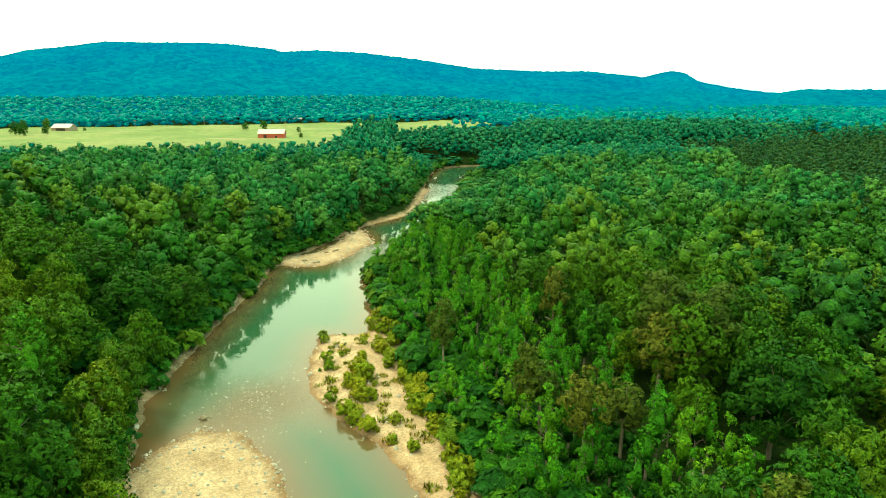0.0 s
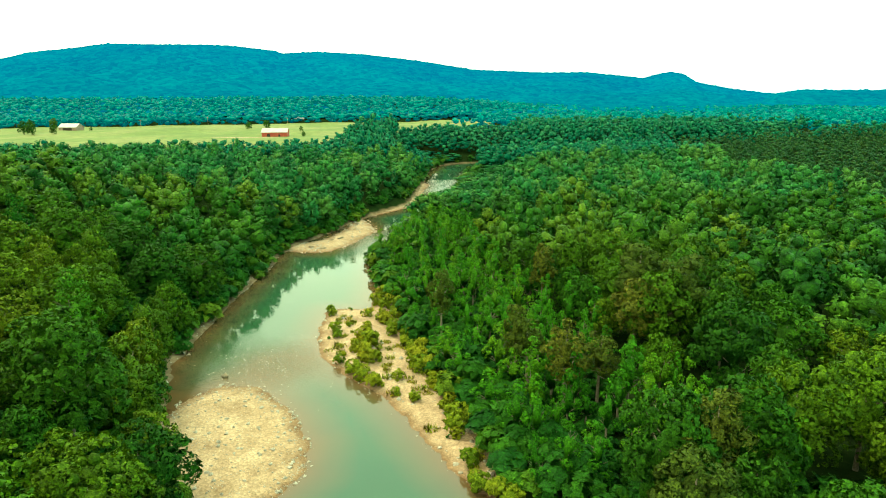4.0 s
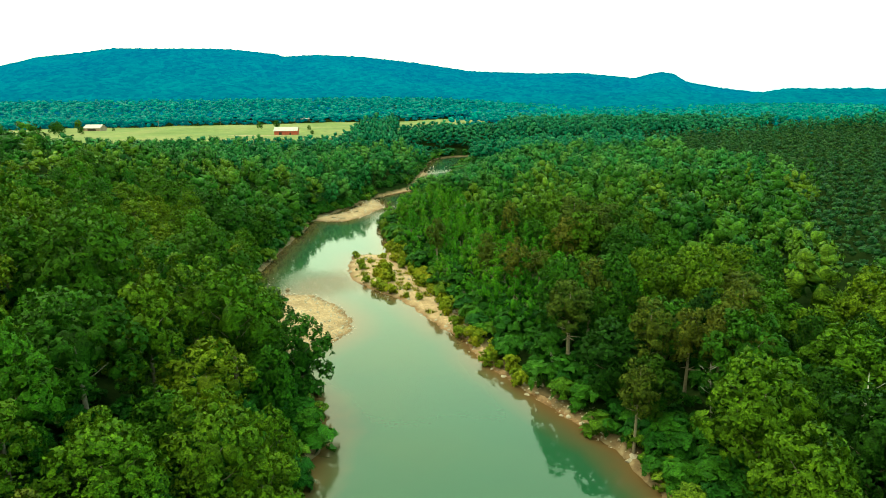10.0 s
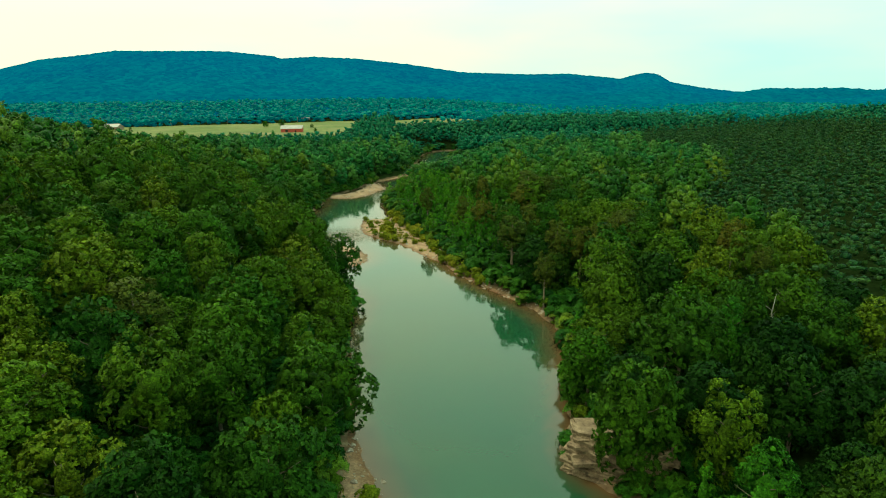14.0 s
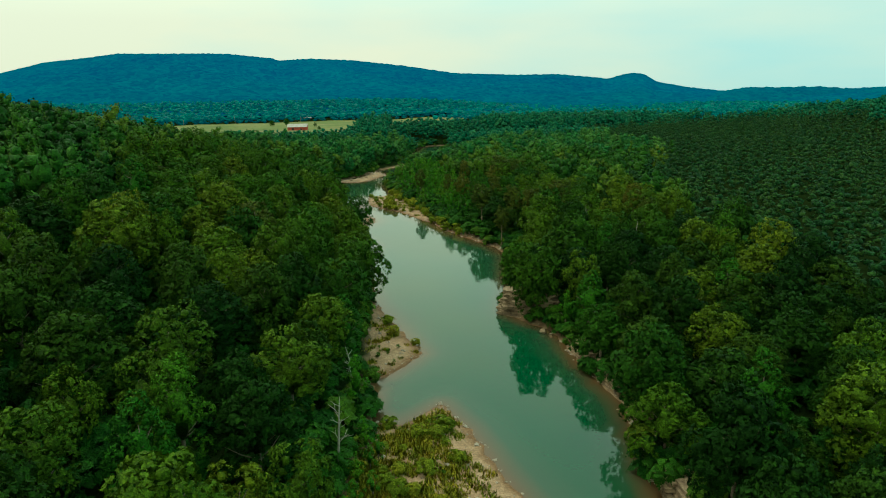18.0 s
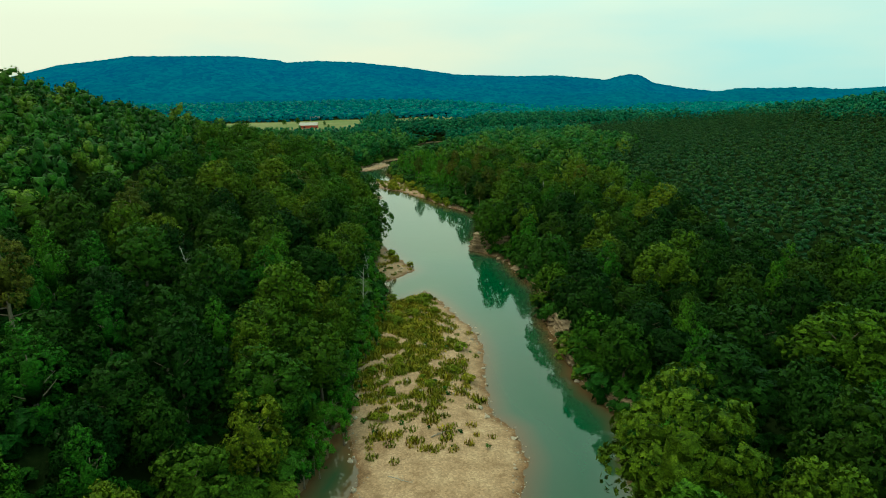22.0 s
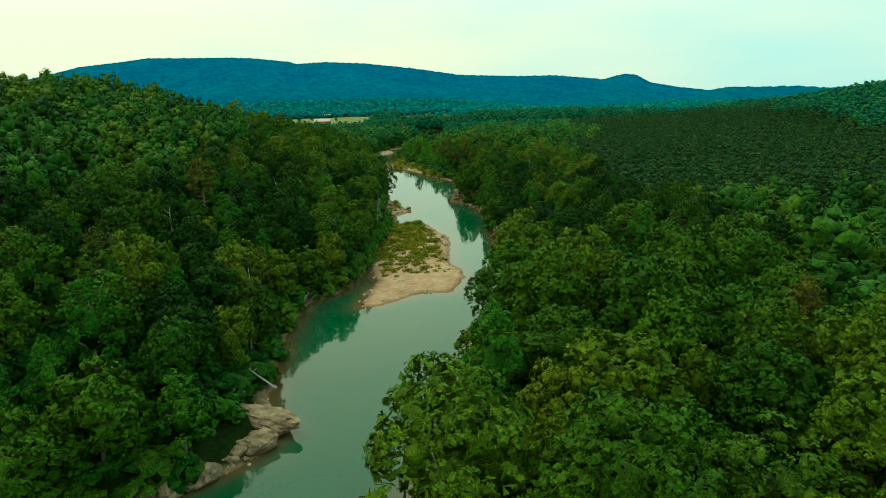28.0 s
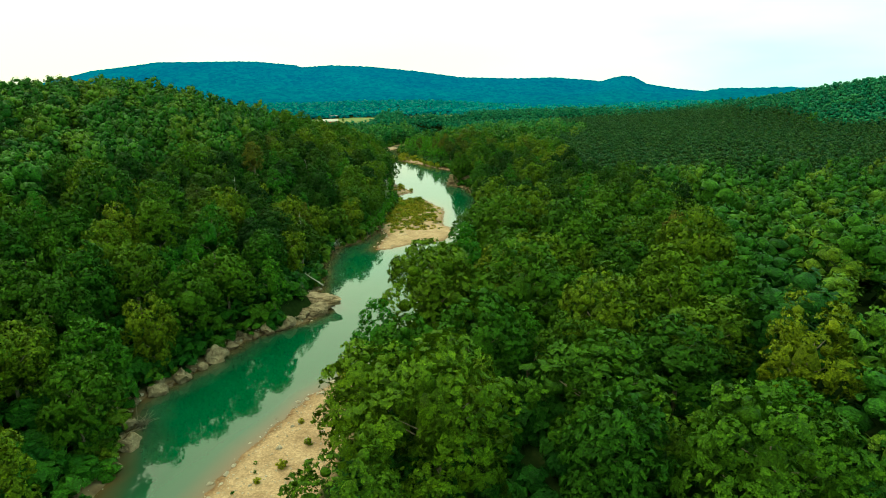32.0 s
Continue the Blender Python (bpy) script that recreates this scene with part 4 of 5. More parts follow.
for x, y, z in zip(X[ok] + g.normal(0, 1.2, ok.sum()), Y[ok] + g.normal(0, 1.2, ok.sum()), Z[ok]):
    needle_places.append((x, y, z, g.uniform(1.15, 1.8), g.uniform(0.70, 1.06), g.uniform(0, 6.28), g.random()))
joined("pine_plantation", "dark even-topped pine plantation", "woods", NEEDLE, needle_places, M_PLANTED)

X, Y = scatter(-110, 100, -425, 560, 3.3, g)
D = off_bank(X, Y)
ok = (D > 0.9 + 2.2 * (wave(X, Y, 0.3, 8.0) - 0.3)) & (D > 0.1) & (D < np.where(Y > 300, 12, 30)) & ~((X > -26) & (X < 0) & (Y > -330) & (Y < -298) & (D < 6)) & ~on_bar(X, Y, -1.0) & in_view(X, Y)
Z = height(X, Y)
under = []
for x, y, z, d in zip(X[ok], Y[ok], Z[ok], D[ok]):
    s = g.uniform(1.0, 2.3) if d < 14 else g.uniform(0.7, 1.4)
    # Tint darkens away from the bank, in place of canopy shade.
    under.append((x, y, z - 0.2, s, s * g.uniform(0.6, 1.1), g.uniform(0, 6.28), g.random() * np.interp(d, (2, 12), (1.0, 0.3))))
X, Y = scatter(-110, 110, -425, 60, 4.8, g)
D = off_bank(X, Y)
ok = (D >= 30) & (D < 85) & in_view(X, Y)
Z = height(X, Y)
for x, y, z in zip(X[ok], Y[ok], Z[ok]):
    s = g.uniform(1.3, 2.4)
    # Only dark tints here, painted for the shade deep under the crowns.
    under.append((x, y, z - 0.2, s, s * g.uniform(0.7, 1.2), g.uniform(0, 6.28), g.random() * 0.3))
joined("undergrowth", "tangled green bushes along the river banks", "undergrowth", BUSH, under, M_UNDER)

# ---- stones, boulders, rock ledges ----


def rock_bm(size, seed, flat=0.6, levels=2):
    """A weathered boulder: a cut and worn block."""
    bm = bmesh.new()
    bmesh.ops.create_icosphere(bm, subdivisions=levels, radius=1.0)
    g = np.random.default_rng(seed)
    planes = [(unit(g.normal(0, 1, 3)), g.uniform(0.5, 0.85)) for _ in range(11)]
    off = Vector(g.uniform(-50, 50, 3))
    for v in bm.verts:
        p = np.array(v.co)
        for n, far in planes:
            over = p @ n - far
            if over > 0:
                p = p - n * over * 0.98
        p = p * (1 + 0.20 * noise.noise(Vector(p) * 1.7 + off) + 0.12 * noise.noise(Vector(p) * 4.0 + off) + 0.05 * noise.noise(Vector((p[0] * 5, p[1] * 5, p[2] * 16)) + off) - 0.16 * max(0.0, 0.12 - abs(noise.noise(Vector(p) * 2.3 - off))) / 0.12)
        v.co = Vector((p[0] * size[0], p[1] * size[1], p[2] * size[2] * flat))
    for f in bm.faces:
        f.smooth = False
    return bm


def boulder(x, y, z, size, seed, turn=0.0, label="weathered tan sandstone boulder at the water's edge", mat=None):
    ob = new("boulder", mesh_of(rock_bm(size, seed, 0.8, 4 if max(size) > 2 else 3), "boulder", mat or M_ROCK))
    ob.matrix_basis = pose(x, y, z, 0, 0, turn)
    return tagged(ob, label, "rock", group="boulders along the bank")


boulder(-19.5, -309.5, 1.9, (8.6, 4.2, 3.2), 1, -18, "long flat tan sandstone slab jutting into the river")
boulder(-17.5, -317.5, 1.3, (4.2, 3.2, 3.4), 2, 20)
boulder(-28, -303, 5.6, (2.2, 1.8, 2.2), 3, 10, "grey boulder on the wooded slope")
boulder(-25.5, -305, 4.6, (2.4, 1.8, 1.8), 4, 50, "grey boulder on the wooded slope")
for i, (x, y, s) in enumerate(((-21.5, -322, 1.6), (-24, -327, 2.7), (-28, -330, 2.9), (-31, -334, 1.4), (-34.5, -341, 1.6), (-36.5, -348, 3.2), (-37.5, -353, 1.5),
                               (-40, -359, 2.8), (-43, -365, 2.6), (-45.5, -370, 1.8), (-42, -379, 2.0), (-38.5, -386, 2.4), (-38, -393, 1.8), (-24, -312, 2.0), (-19, -316, 1.3),
                               (22, 38, 0.9), (-50, 112, 0.8), (23.5, -57, 0.8), (31.5, -76, 1.2), (33, -79, 0.7))):
    boulder(x, y, 0.35 * s, (s, s * 0.8, s * 0.95), 20 + i, 47 * i)

more = np.random.default_rng(77)
for i in range(46):
    y = more.uniform(-398, -318)
    x = np.interp(y, BANK_Y, LEFT_X) + more.uniform(-3.2, 0.8)
    s = 0.5 * (1 + more.pareto(2.4))
    s = min(s, 1.7)
    boulder(x, y, float(height(x, y)) + 0.3 * s, (s * 1.15, s, s * 0.9), 120 + i, 61 * i)

for i in range(34):
    y = more.uniform(220, 385)
    x = np.interp(y, (219, 255, 284, 320, 375), (-52, -45, -42, -21, -16)) + more.uniform(-5, 3)
    s = more.uniform(0.5, 1.3)
    boulder(x, y, max(float(bar_height("ledge" if y < 290 else "strip", x, y)), 0.0) + 0.12 * s, (s * 1.5, s, s * 0.6), 220 + i, 37 * i, "flat tan rock slab on the gravel ledge")


def slab_bm(w, deep, thick, g):
    """A broken flat block of bedded rock, its front ragged."""
    bm = bmesh.new()
    rows = []
    for s in (-0.5, -0.18, 0.16, 0.5):
        front, lift = g.uniform(-0.3, 0.25) * thick, g.uniform(-0.12, 0.12) * thick
        rows.append([bm.verts.new((s * w + g.uniform(-0.15, 0.15), y + front * (y < 0), z + lift)) for y, z in
                     ((-deep / 2, -thick / 2), (-deep / 2 - 0.15 * thick * g.random(), thick * 0.35), (-deep / 2 + 0.25 * thick, thick / 2), (deep / 2, thick / 2), (deep / 2, -thick / 2))])
    for a, b in zip(rows, rows[1:]):
        for j in range(5):
            bm.faces.new((a[j], b[j], b[(j + 1) % 5], a[(j + 1) % 5]))
    bm.faces.new(rows[0])
    bm.faces.new(rows[-1][::-1])
    return bm


def ledge(x, y, turn, length, tall, seed):
    """Layers of broken sandstone standing in the bank."""
    g = np.random.default_rng(seed)
    root = new("rock_ledge")
    root.matrix_basis = pose(x, y, 0, 0, 0, turn)
    z, k = -0.3, 0
    while z < tall:
        thick = g.uniform(0.35, 0.75)
        back = 0.30 * z + g.uniform(-0.25, 0.35)
        pos = -length / 2 + g.uniform(0, 1.5) + 0.12 * z
        while pos < length / 2 - 0.5 - 0.12 * z:
            w = g.uniform(1.4, 4.6)
            if z < 1 or g.random() > 0.07:
                bm = slab_bm(w, 4.0, thick * g.uniform(0.9, 1.12), g)
                bmesh.ops.translate(bm, verts=bm.verts, vec=(pos + w / 2, 2.0 + back + g.uniform(-0.35, 0.35), z + thick / 2))
                part("slab", bm, M_ROCK, root)
            pos += w * 0.97
        z += thick * 0.96
        k += 1
    return tagged(root, "layered brown sandstone ledge at the foot of the wooded bank", "rock ledge", group="rock ledges")


for i, (x, y, turn, length, tall) in enumerate(((27.5, -64.5, -35, 17, 7.2), (22.3, -56.5, -92, 8, 6.0), (36.5, -92, -80, 10, 2.4), (39.5, -107, -80, 13, 3.2), (41.5, -121, -95, 9, 2.2), (39, -139, -97, 14, 3.2), (39, -153, -88, 13, 3.8),
                                                (38.5, -167, -88, 12, 2.4), (40, -180, -85, 12, 2.4), (43, -194, -70, 14, 2.2))):
    ledge(x, y, turn, length, tall, 300 + i)

STONES = []
for k in range(4):
    bm = rock_bm((1, 1, 1), 70 + k, 0.7, 1)
    bmesh.ops.triangulate(bm, faces=bm.faces)
    bm.verts.index_update()
    STONES.append((np.array([v.co[:] for v in bm.verts]), np.array([[v.index for v in f.verts] for f in bm.faces])))
    bm.free()
stone_rows = []
for key in BARS:
    ox, oy = np.array(BARS[key]).T
    n = int(len(ox) and {"west": 2400, "island": 1500, "point": 350, "spit": 1500, "east": 1100, "ledge": 1500, "strip": 700}[key])
    x, y = g.uniform(ox.min() - 2, ox.max() + 2, n * 3), g.uniform(oy.min() - 2, oy.max() + 2, n * 3)
    e = inside(BARS[key], x, y)
    if key == "spit":  # fine sand on the spit's lower end
        x, y, e = x[keep := (y > -192) | (e < 2.2)], y[keep], e[keep]
    take = (e > -1.8) & (g.random(len(e)) < 0.35 + 0.65 * np.exp(-np.abs(e) / 2.0))
    for px, py, pz in zip(x[take][:n], y[take][:n], bar_height(key, x, y)[take][:n]):
        s = 0.14 * (1 + g.pareto(2.6)) if g.random() < 0.97 else g.uniform(0.5, 0.9)
        s = min(s, 0.9) * (0.7 if key == "west" else 1.0)
        stone_rows.append((px, py, pz + 0.1 * s, s, s * 0.9, g.uniform(0, 6.28), g.random()))
x, y = g.normal(-42, 7, 380), g.normal(117, 9, 380)
for px, py in zip(x, y):
    if off_bank(px, py) < 0:
        s = g.uniform(0.10, 0.24)
        stone_rows.append((px, py, -0.03, s, s * 0.6, g.uniform(0, 6.28), g.random()))
for side, ys in ((1, (15, 105)), (1, (-200, -70)), (-1, (-400, -290)), (-1, (105, 215))):
    for py in g.uniform(*ys, 420):
        edge = np.interp(py, EDGE_Y, RIGHT_X) if side > 0 else np.interp(py, BANK_Y, LEFT_X)
        px = edge + side * g.uniform(-1.6, 3.0)
        s = min(0.16 * (1 + g.pareto(2.2)), 1.0)
        stone_rows.append((px, py, float(height(px, py)) + 0.1 * s, s, s * 0.9, g.uniform(0, 6.28), g.random()))
joined("river_stones", "scattered tan and grey river stones", "stones", STONES, stone_rows, M_STONE)

# ---- shrubs and weeds on the gravel ----
SHRUBS, way_of = [], []
for k in range(4):
    gs = np.random.default_rng(500 + k)
    at, way, c, r = bush_points(gs, 1.5, 0.2, 2.3, 400)
    v, f = leaf_faces(at, way, 0.55, gs, 1.5)
    bm = bmesh.new()
    for j in range(6):
        a = j * 1.05 + gs.uniform(0, 0.6)
        bm_tube(bm, ((0.1 * math.cos(a), 0.1 * math.sin(a), -0.2), (0.5 * math.cos(a), 0.5 * math.sin(a), 0.9), (0.9 * math.cos(a), 0.9 * math.sin(a), 1.7)), (0.05, 0.035, 0.01), 4)
    way_of.append(way)
    SHRUBS.append((linked_mesh("foliage", v, f, M_SHRUB, True), mesh_of(bm, "stems", M_BARK)))
for (leaves, _), way in zip(SHRUBS, way_of):
    vector_attribute(leaves, "custom_normal", np.repeat(way, 4, 0))
    vector_attribute(leaves, "spray", np.tile(KITE, (len(way), 1)))


def shrub(x, y, z, w, h, k):
    root = new("shrub")
    root.matrix_basis = pose(x, y, z - 0.05, 0, 0, 77 * k) @ Matrix.Diagonal((w, w, h, 1))
    for name, me in zip(("foliage", "stems"), SHRUBS[k % 4]):
        new(name, me).parent = root
    tagged(root, "yellow-green willow shrub on a gravel bar", "shrub", group="shrubs on the gravel")


k = 0
for x, y, s in ((-34, 153, 0.8), (-33, 150, 0.8), (-30, 137, 1.1), (-29, 133, 0.8), (-27, 140, 0.5), (-22, 131, 1.3), (-20, 127, 1.5), (-21, 122, 1.2), (-19, 118, 1.2), (-22, 113, 1.3), (-20, 110, 1.1), (-17, 107, 1.2),
                (-12, 109, 0.9), (-12, 103, 0.7), (-8, 119, 1.5), (-5, 114, 1.5), (-7, 124, 1.3), (-2, 108, 1.3), (-8, 100, 0.8), (0, 100, 1.2), (3, 92, 1.3), (5, 85, 1.0), (-10, 130, 1.3), (-12, 138, 1.2),
                (8, 78, 1.2), (9, 72, 1.0), (13, 64, 1.1), (16, 58, 1.0), (-15, 148, 1.1), (-18, 160, 1.2), (-20, 168, 1.2)):
    shrub(x, y, float(bar_height("island", x, y)), s, s, k)
    k += 1
gs = np.random.default_rng(90)
for y in np.arange(44, 172, 2.1):
    x = np.interp(y, EDGE_Y, RIGHT_X) + gs.uniform(-2.5, 3.5)
    s = gs.uniform(0.7, 1.4)
    shrub(x, y, max(float(bar_height("island", x, y)), float(height(x, y))), s, s, k)
    k += 1
for _ in range(26):
    x, y = gs.normal(-21, 4.5), gs.uniform(104, 152)
    if inside(BARS["island"], x, y) > 1.5:
        s = gs.uniform(0.4, 1.0)
        shrub(x, y, float(bar_height("island", x, y)), s, s, k)
        k += 1
for _ in range(560):
    x, y = gs.uniform(-12, 17), gs.uniform(-212, -117)
    e = float(inside(BARS["spit"], x, y))
    near = np.interp(y, (-212, -170, -117), (0.1, 0.85, 0.9)) * np.interp(x, (-12, 6, 14), (1.0, 0.7, 0.12))
    if e > 2 and gs.random() < near * 0.30:
        s = gs.uniform(0.35, 1.05) * np.interp(y, (-212, -180, -117), (0.5, 0.9, 1.15))
        shrub(x, y, float(bar_height("spit", x, y)), s * 1.1, s * 0.8, k)
        k += 1
for x, y, s in ((-2, -82, 0.8), (-8, -76, 1.2), (-10, -68, 1.2), (-9, -395, 0.6), (-6, -388, 0.5), (-12, -399, 0.4), (-2, -372, 1.0), (-3, -362, 1.4), (-9, -380, 0.4)):
    key = "point" if y > -150 else "east"
    shrub(x, y, float(bar_height(key, x, y)), s, s * 0.9, k)
    k += 1

HERB = []
for i in range(4):
    gh = np.random.default_rng(700 + i)
    n = 44
    a, r = gh.uniform(0, 6.28, n), 1.2 * np.sqrt(gh.random(n))
    foot = np.stack([r * np.cos(a), r * np.sin(a), np.zeros(n)], 1)
    side = unit(gh.normal(0, 1, (n, 3)) * (1, 1, 0)) * 0.16
    tip = foot + np.stack([gh.normal(0, 0.22, n), gh.normal(0, 0.22, n), gh.uniform(0.4, 1.0, n)], 1)
    lean = unit(np.repeat(side, 3, 0)[:, [1, 0, 2]] * (4, -4, 0) + (0, 0, 1))
    HERB.append((np.stack([foot - side, foot + side, tip], 1).reshape(-1, 3), np.arange(3 * n).reshape(n, 3), lean, np.zeros((3 * n, 3))))
herbs = []
for key, n in (("spit", 5600), ("island", 1500), ("west", 60), ("point", 160)):
    ox, oy = np.array(BARS[key]).T
    for x, y in zip(g.uniform(ox.min(), ox.max(), n), g.uniform(oy.min(), oy.max(), n)):
        e = inside(BARS[key], x, y)
        near = 0.7
        if key == "spit":
            near = np.interp(y, (-214, -195, -165, -117), (0.0, 0.25, 0.9, 1.0)) * np.interp(x + 0.12 * (y + 160), (-12, 3, 10, 15), (1.0, 0.95, 0.4, 0.05))
        if key == "west":
            near = 1.0 if y < 72 and x > -36 else 0.0
        if e > 1.5 and g.random() < near and wave(x, y, 0.4, 6.0) > -0.35 + 0.3 * (key == "island"):
            s = g.uniform(0.6, 1.2)
            herbs.append((x, y, float(bar_height(key, x, y)) - 0.03, s, s * g.uniform(0.7, 1.3), g.uniform(0, 6.28), g.random()))
joined("herbs", "yellow-green herbs and grass on the gravel", "weeds", HERB, herbs, M_HERB)

TUFT = [bush_pattern(14, 0.34, np.random.default_rng(640 + i), (0.32, 0.0, 0.5)) for i in range(4)]
weeds = []
for key, n in (("island", 120), ("spit", 90), ("east", 35), ("point", 15)):
    ox, oy = np.array(BARS[key]).T
    for x, y in zip(g.uniform(ox.min(), ox.max(), n * 2), g.uniform(oy.min(), oy.max(), n * 2)):
        if inside(BARS[key], x, y) > 2.5 and (key != "spit" or y > -213) and wave(x, y, 0.35, 6.0) > -0.2:
            s = g.uniform(0.6, 1.9)
            weeds.append((x, y, float(bar_height(key, x, y)), s, s, g.uniform(0, 6.28), g.random()))
joined("weeds", "sparse green weeds on the gravel", "weeds", TUFT, weeds, M_UNDER)

# ---- dead trees and fallen logs ----


def dead_tree(x, y, tall, seed, lean=6.0):
    g = np.random.default_rng(seed)
    root = new("dead_tree")
    root.matrix_basis = pose(x, y, float(height(x, y)) - 0.3, g.uniform(-lean, lean), g.uniform(-lean, lean), g.uniform(0, 360))
    bm = bmesh.new()
    bm_tube(bm, ((0, 0, 0), (0.1, 0.1, tall * 0.4), (0.3, -0.1, tall * 0.75), (0.2, 0.3, tall)), (0.25, 0.19, 0.12, 0.03), 7)
    part("trunk", bm, M_DEAD, root)
    for i in range(12):
        s, a = g.uniform(0.35, 0.92), i * 2.4 + g.uniform(-0.4, 0.4)
        reach = g.uniform(0.9, 2.6) * (1.2 - 0.5 * s)
        bm = bmesh.new()
        p0 = Vector((0.15, 0, tall * s))
        p1 = p0 + Vector((math.cos(a) * reach * 0.5, math.sin(a) * reach * 0.5, reach * 0.35))
        p2 = p0 + Vector((math.cos(a + 0.25) * reach, math.sin(a + 0.25) * reach, reach * g.uniform(0.5, 1.0)))
        bm_tube(bm, (p0, p1, p2), (0.08, 0.055, 0.018), 5)
        bm_tube(bm, (p1, p1 + Vector((math.cos(a - 0.8), math.sin(a - 0.8), 0.8)) * reach * 0.4), (0.04, 0.01), 4)
        part("branch", bm, M_DEAD, root)
    return tagged(root, "bare grey-white dead tree among green crowns", "dead tree", group="dead trees")


def log(x0, y0, z0, x1, y1, z1, thick, seed):
    g = np.random.default_rng(seed)
    root = new("fallen_log")
    root.matrix_basis = pose(x0, y0, z0)
    end = Vector((x1 - x0, y1 - y0, z1 - z0))
    bm = bmesh.new()
    bm_tube(bm, [end * s + Vector((*g.uniform(-0.12, 0.12, 2), 0)) for s in (0, 0.3, 0.65, 1.0)], (thick, thick * 0.85, thick * 0.6, thick * 0.25), 7)
    part("trunk", bm, M_DEAD, root)
    for i in range(4):
        p = end * g.uniform(0.4, 0.95)
        bm = bmesh.new()
        bm_tube(bm, (p, p + Vector((*g.uniform(-1.2, 1.2, 2), g.uniform(0.3, 1.0)))), (thick * 0.35, 0.02), 5)
        part("branch", bm, M_DEAD, root)
    return tagged(root, "bleached fallen log lying on the bank", "log", group="fallen logs")


for i, (x, y, tall) in enumerate(((-13.5, -140, 15), (-14, -112, 12), (-32, -271, 18), (-28, -297, 9), (-66, -232, 13), (-48, -170, 15), (-90, -120, 14), (46, 22, 11), (70, -30, 16), (62, 8, 15))):
    dead_tree(x, y, tall, 800 + i)
for i, ends in enumerate(((22.5, 46, 2.4, 29, 24, 1.0, 0.28), (33, 36, 4.0, 34.5, 20, 2.4, 0.25), (-27, -241, 1.6, -24.5, -229, 3.2, 0.35), (-26, -240, 1.5, -27, -230, 4.0, 0.25), (-29, -216, 3.2, -18.5, -214, 2.4, 0.25),
                          (-29, -218.5, 3.0, -21, -216, 2.4, 0.2), (-19, -301, 3.8, -25, -298, 7.0, 0.25), (6, -205, 1.25, 9, -203, 1.3, 0.1), (-1, -217, 1.2, 3, -219, 1.2, 0.1))):
    log(*ends, 900 + i)



def earth_bank(x, y, z, size, turn, seed):
    ob = new("earth_bank", mesh_of(rock_bm(size, seed, 0.8, 3), "earth_bank", M_DIRT))
    ob.matrix_basis = pose(x, y, z, 0, 0, turn)
    tagged(ob, "bare brown eroded earth bank below trees", "bank", group="earth banks")


earth_bank(1.5, -361, 0.9, (5.5, 3.0, 2.6), 25, 61)
earth_bank(6, -388, 1.2, (5.0, 3.2, 2.4), 70, 62)
earth_bank(-29.5, -240, 0.7, (5.0, 3.5, 2.0), 60, 63)


def brush_pile(x, y, seed, label, mat):
    g = np.random.default_rng(seed)
    root = new("brush_pile")
    root.matrix_basis = pose(x, y, max(float(height(x, y)), 0.2))
    for i in range(26):
        a, tilt = g.uniform(0, 6.28), g.uniform(0.1, 1.0)
        reach = g.uniform(1.5, 4.2)
        p0 = Vector((g.normal(0, 0.9), g.normal(0, 0.9), g.uniform(-0.1, 0.6)))
        way = Vector((math.cos(a) * math.cos(tilt), math.sin(a) * math.cos(tilt), math.sin(tilt))) * reach
        bm = bmesh.new()
        bm_tube(bm, (p0, p0 + way * 0.5 + Vector((0, 0, 0.2)), p0 + way), (0.09, 0.06, 0.015), 4)
        part("branch", bm, mat, root)
    tagged(root, label, "brush", group="brush piles")


brush_pile(-39.5, -379, 71, "tangled brown brush and roots at the waterline", M_BARK)
brush_pile(-26.5, -236, 72, "bleached driftwood branches on a muddy bank", M_DEAD)
brush_pile(24, 47, 73, "grey dead branches lying on the bank", M_DEAD)

# ---- the meadow's barns, sheds, trees and poles ----
M_RED = earth("red_boards", [(0.3, (0.30, 0.055, 0.035)), (0.7, (0.42, 0.085, 0.05))], 0.4, 0.8, 0.3, 5.0, 0.04)
M_ROOF = earth("pale_tin_roof", [(0.3, (0.30, 0.27, 0.24)), (0.7, (0.42, 0.38, 0.34))], 0.3, 0.6, 0.2, 3.0, 0.04)
M_DOORWAY_SHADE = earth("doorway_shade", [(0.3, (0.03, 0.02, 0.015)), (0.7, (0.05, 0.035, 0.025))], 1.0)
M_GREYWOOD = earth("grey_boards", [(0.3, (0.20, 0.13, 0.09)), (0.7, (0.32, 0.22, 0.16))], 0.5, 0.85, 0.3, 5.0, 0.04)


def box(bm, x0, x1, y0, y1, z0, z1):
    v = [bm.verts.new((x, y, z)) for z in (z0, z1) for x, y in ((x0, y0), (x1, y0), (x1, y1), (x0, y1))]
    for q in ((3, 2, 1, 0), (4, 5, 6, 7), (0, 1, 5, 4), (1, 2, 6, 5), (2, 3, 7, 6), (3, 0, 4, 7)):
        bm.faces.new([v[i] for i in q])


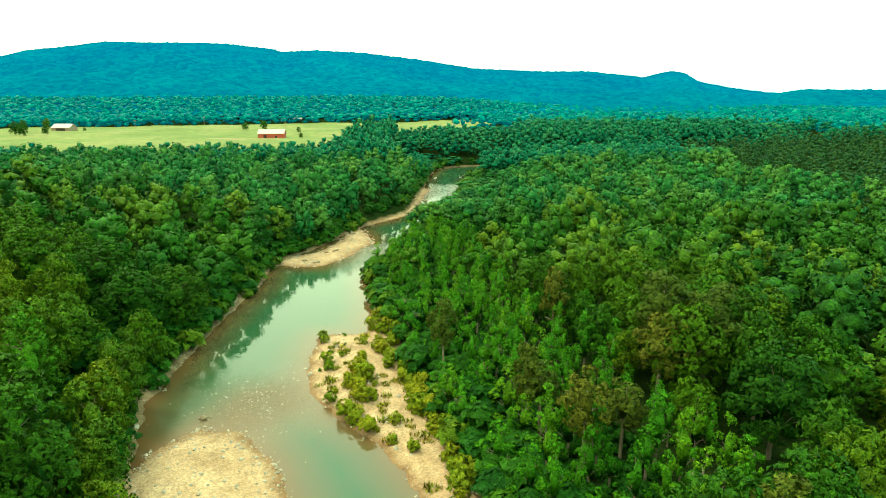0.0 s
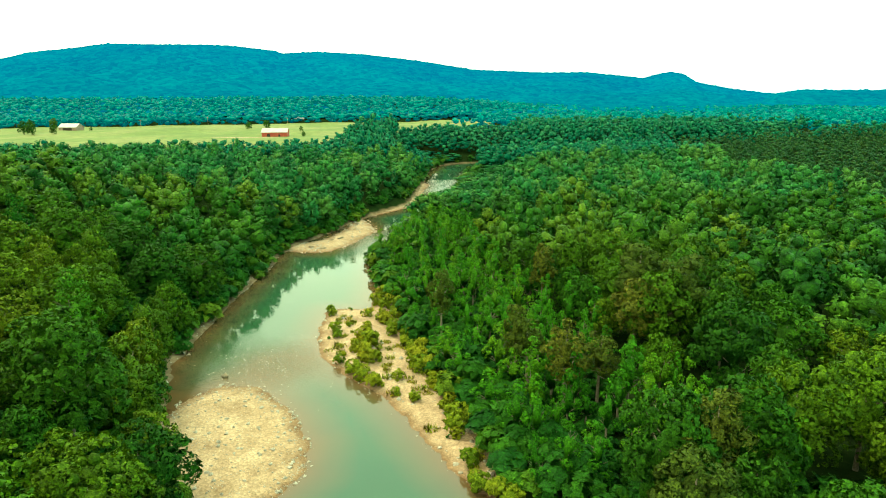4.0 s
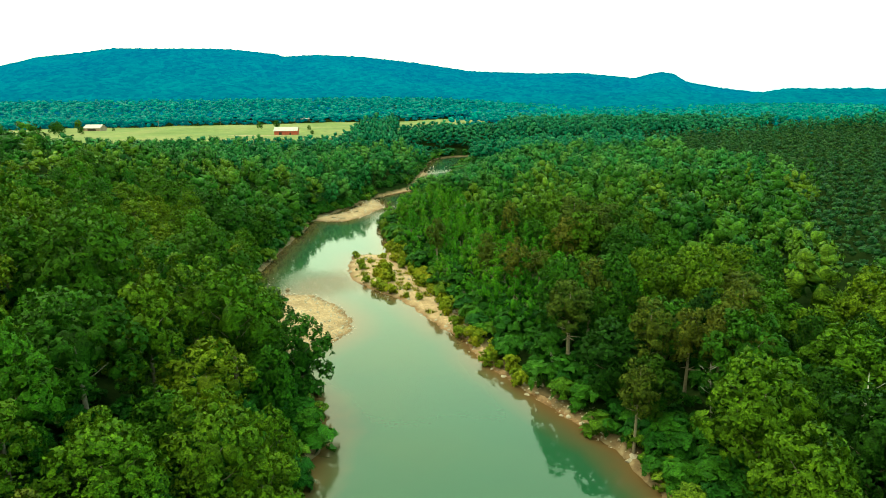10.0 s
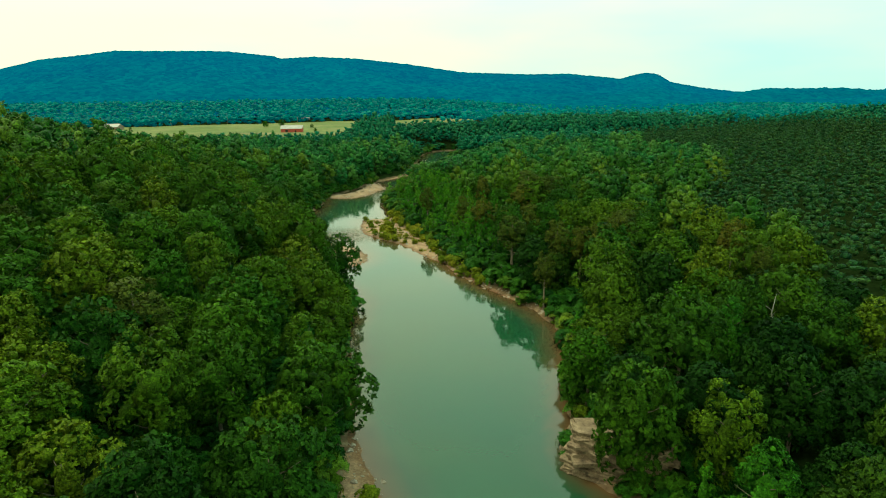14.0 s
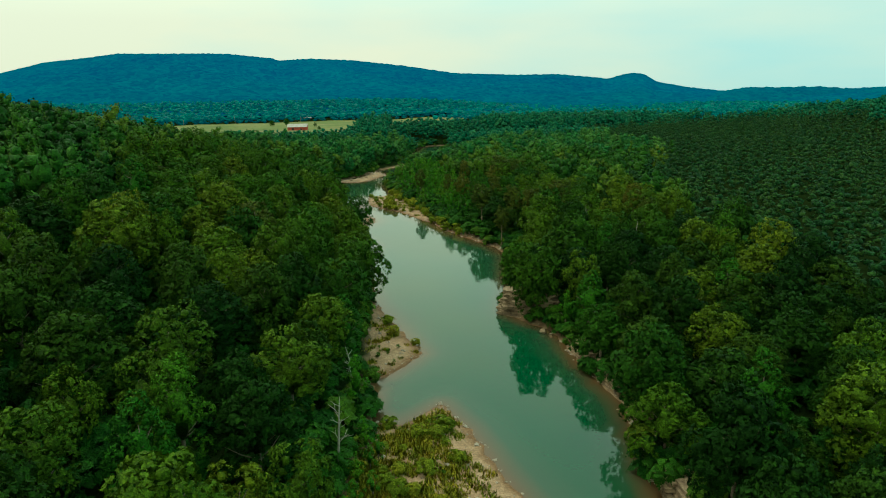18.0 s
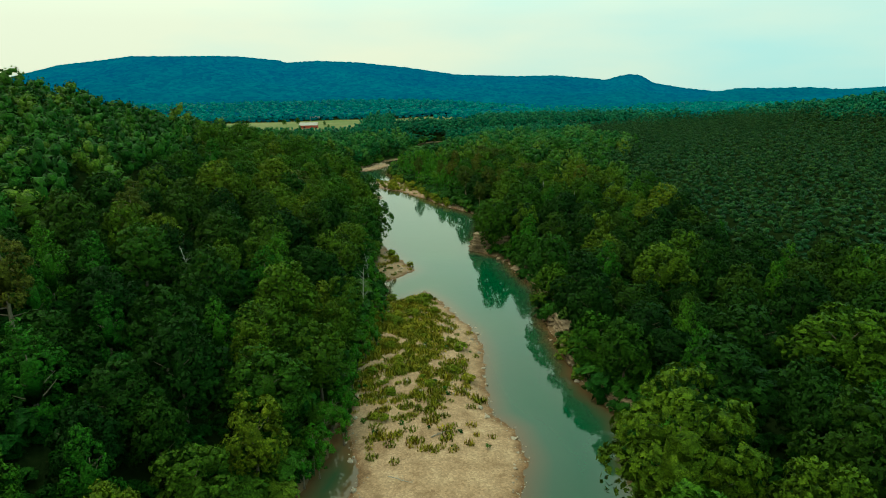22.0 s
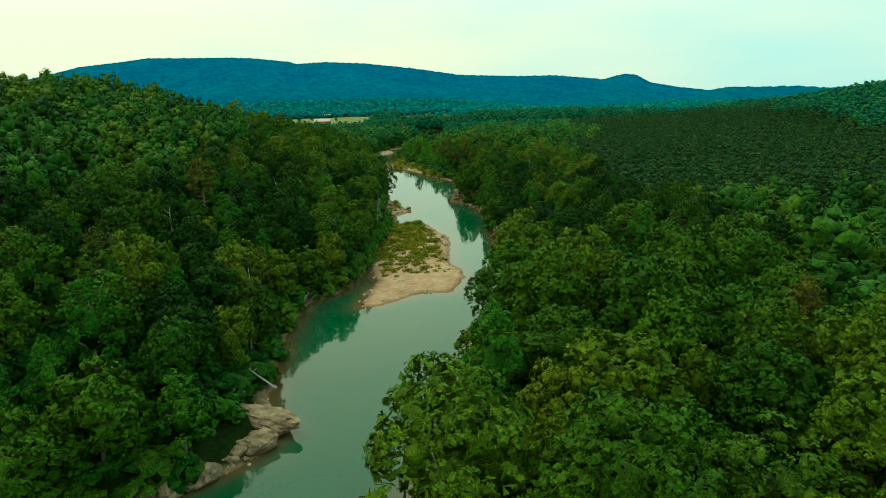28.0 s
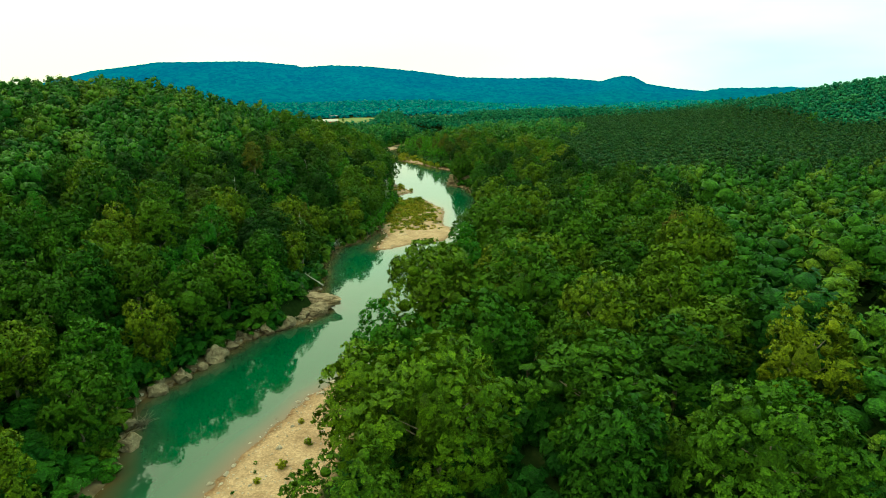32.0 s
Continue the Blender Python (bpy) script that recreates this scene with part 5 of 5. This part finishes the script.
def barn(name, x, y, turn, long, wide, eave, ridge, wall_mat, label, doors):
    root = new(name)
    root.matrix_basis = pose(x, y, float(height(x, y)) + 0.95, 0, 0, turn)
    a, c = long / 2, wide / 2
    for y0 in (-c, c - 0.2):
        bm = bmesh.new()
        box(bm, -a, a, y0, y0 + 0.2, 0, eave)
        part("wall", bm, wall_mat, root)
    for x0 in (-a, a - 0.2):
        bm = bmesh.new()
        outline = [(-c + 0.2, 0), (c - 0.2, 0), (c - 0.2, eave), (0, ridge - 0.15), (-c + 0.2, eave)]
        near = [bm.verts.new((x0, p, z)) for p, z in outline]
        far = [bm.verts.new((x0 + 0.2, p, z)) for p, z in outline]
        bm.faces.new(near)
        bm.faces.new(far[::-1])
        for i in range(5):
            j = (i + 1) % 5
            bm.faces.new((near[i], far[i], far[j], near[j]))
        part("gable_wall", bm, wall_mat, root)
    for side in (-1, 1):
        bm = bmesh.new()
        o = 0.7
        p = [(0, ridge), (side * (c + o), eave - o * (ridge - eave) / c)]
        v = [bm.verts.new((sx * (a + 0.5), q[0], q[1] + up)) for up in (0, 0.18) for sx, q in ((-1, p[0]), (1, p[0]), (1, p[1]), (-1, p[1]))]
        for q in ((3, 2, 1, 0), (4, 5, 6, 7), (0, 1, 5, 4), (1, 2, 6, 5), (2, 3, 7, 6), (3, 0, 4, 7)):
            bm.faces.new([v[i] for i in q])
        part("roof_slope", bm, M_ROOF, root)
    # Near-black panels on the closed wall stand in for the shade of doorways.
    for dx, w, h in doors:
        bm = bmesh.new()
        box(bm, dx - w / 2, dx + w / 2, -c - 0.06, -c + 0.02, 0.0, h)
        part("doorway_panel", bm, M_DOORWAY_SHADE, root, "dark panel painted as the shade in an open barn doorway")
    return tagged(root, label, "barn")


barn("red_barn", -178, 655, 4, 26, 13, 4.6, 8.2, M_RED, "long red wooden barn with a pale tin roof", ((-6, 3.2, 3.0), (5, 2.0, 2.2)))
barn("hay_barn", -462, 778, -8, 24, 14, 4.0, 8.0, M_GREYWOOD, "weathered brown barn with a pale tin roof", ((0, 12, 3.0),))
barn("shed", -224, 975, 10, 14, 8, 3.0, 5.0, M_GREYWOOD, "small distant farm shed with a pale roof", ((0, 3, 2.4),))
barn("cottage", -505, 640, 15, 11, 8, 2.8, 5.2, M_GREYWOOD, "small house with a pale roof behind trees", ((1, 1.2, 2.1),))


def yard(x, y, a, c, turn):
    bm = bmesh.new()
    ring = []
    for i in range(22):
        t = 2 * math.pi * i / 22
        r = 1 + 0.15 * math.sin(3 * t + x) + 0.1 * math.sin(5 * t)
        p = pose(x, y, 0, 0, 0, turn) @ Vector((a * r * math.cos(t), c * r * math.sin(t), 0))
        ring.append(bm.verts.new((p.x, p.y, float(height(p.x, p.y)) + 1.15)))
    bm.faces.new(ring)
    ob = new("bare_earth", mesh_of(bm, "bare_earth", M_DIRT))
    tagged(ob, "bare tan earth beside the barn", "ground", kind="structure")


yard(-216, 632, 20, 6, 8)
yard(-190, 636, 30, 3.0, 0)
yard(225, 668, 12, 17, 0)
for cx, cy, a, c in CLEARINGS[:1]:
    bm = bmesh.new()
    bm.faces.new([bm.verts.new((cx + a * math.cos(t * 0.39), cy + c * math.sin(t * 0.39), float(height(cx, cy)) + 1.2)) for t in range(16)])
    tagged(new("small_meadow", mesh_of(bm, "small_meadow", M_GRASS)), "small pale meadow in far woods", "field", kind="structure")

for x, y, s in ((-242, 775, 0.62), (-219, 772, 0.72), (-166, 722, 0.4), (-455, 690, 0.75), (-470, 700, 0.9), (-440, 705, 0.6), (-490, 790, 0.8), (-500, 760, 0.85), (-150, 660, 0.35), (-436, 775, 0.3)):
    tree("oak", x, y, float(height(x, y)), (s, s), 50 * x, int(abs(x)) % 5)


def utility_pole(x, y):
    root = new("utility_pole")
    root.matrix_basis = pose(x, y, float(height(x, y)), 0, 0, 10)
    bm = bmesh.new()
    bm_tube(bm, ((0, 0, -0.5), (0, 0, 6), (0, 0, 12.5)), (0.22, 0.19, 0.14), 8)
    part("post", bm, M_GREYWOOD, root)
    bm = bmesh.new()
    box(bm, -1.3, 1.3, -0.08, 0.08, 11.4, 11.65)
    part("crossarm", bm, M_GREYWOOD, root)
    for k in (-1.15, -0.45, 0.45, 1.15):
        bm = bmesh.new()
        bm_tube(bm, ((k, 0, 11.65), (k, 0, 11.95)), (0.07, 0.05), 6)
        part("insulator", bm, M_ROOF, root)
    tagged(root, "weathered wooden utility pole in a meadow", "utility pole", group="utility poles")


for x, y in ((-212, 850), (-392, 812), (-330, 880), (-560, 770)):
    utility_pole(x, y)
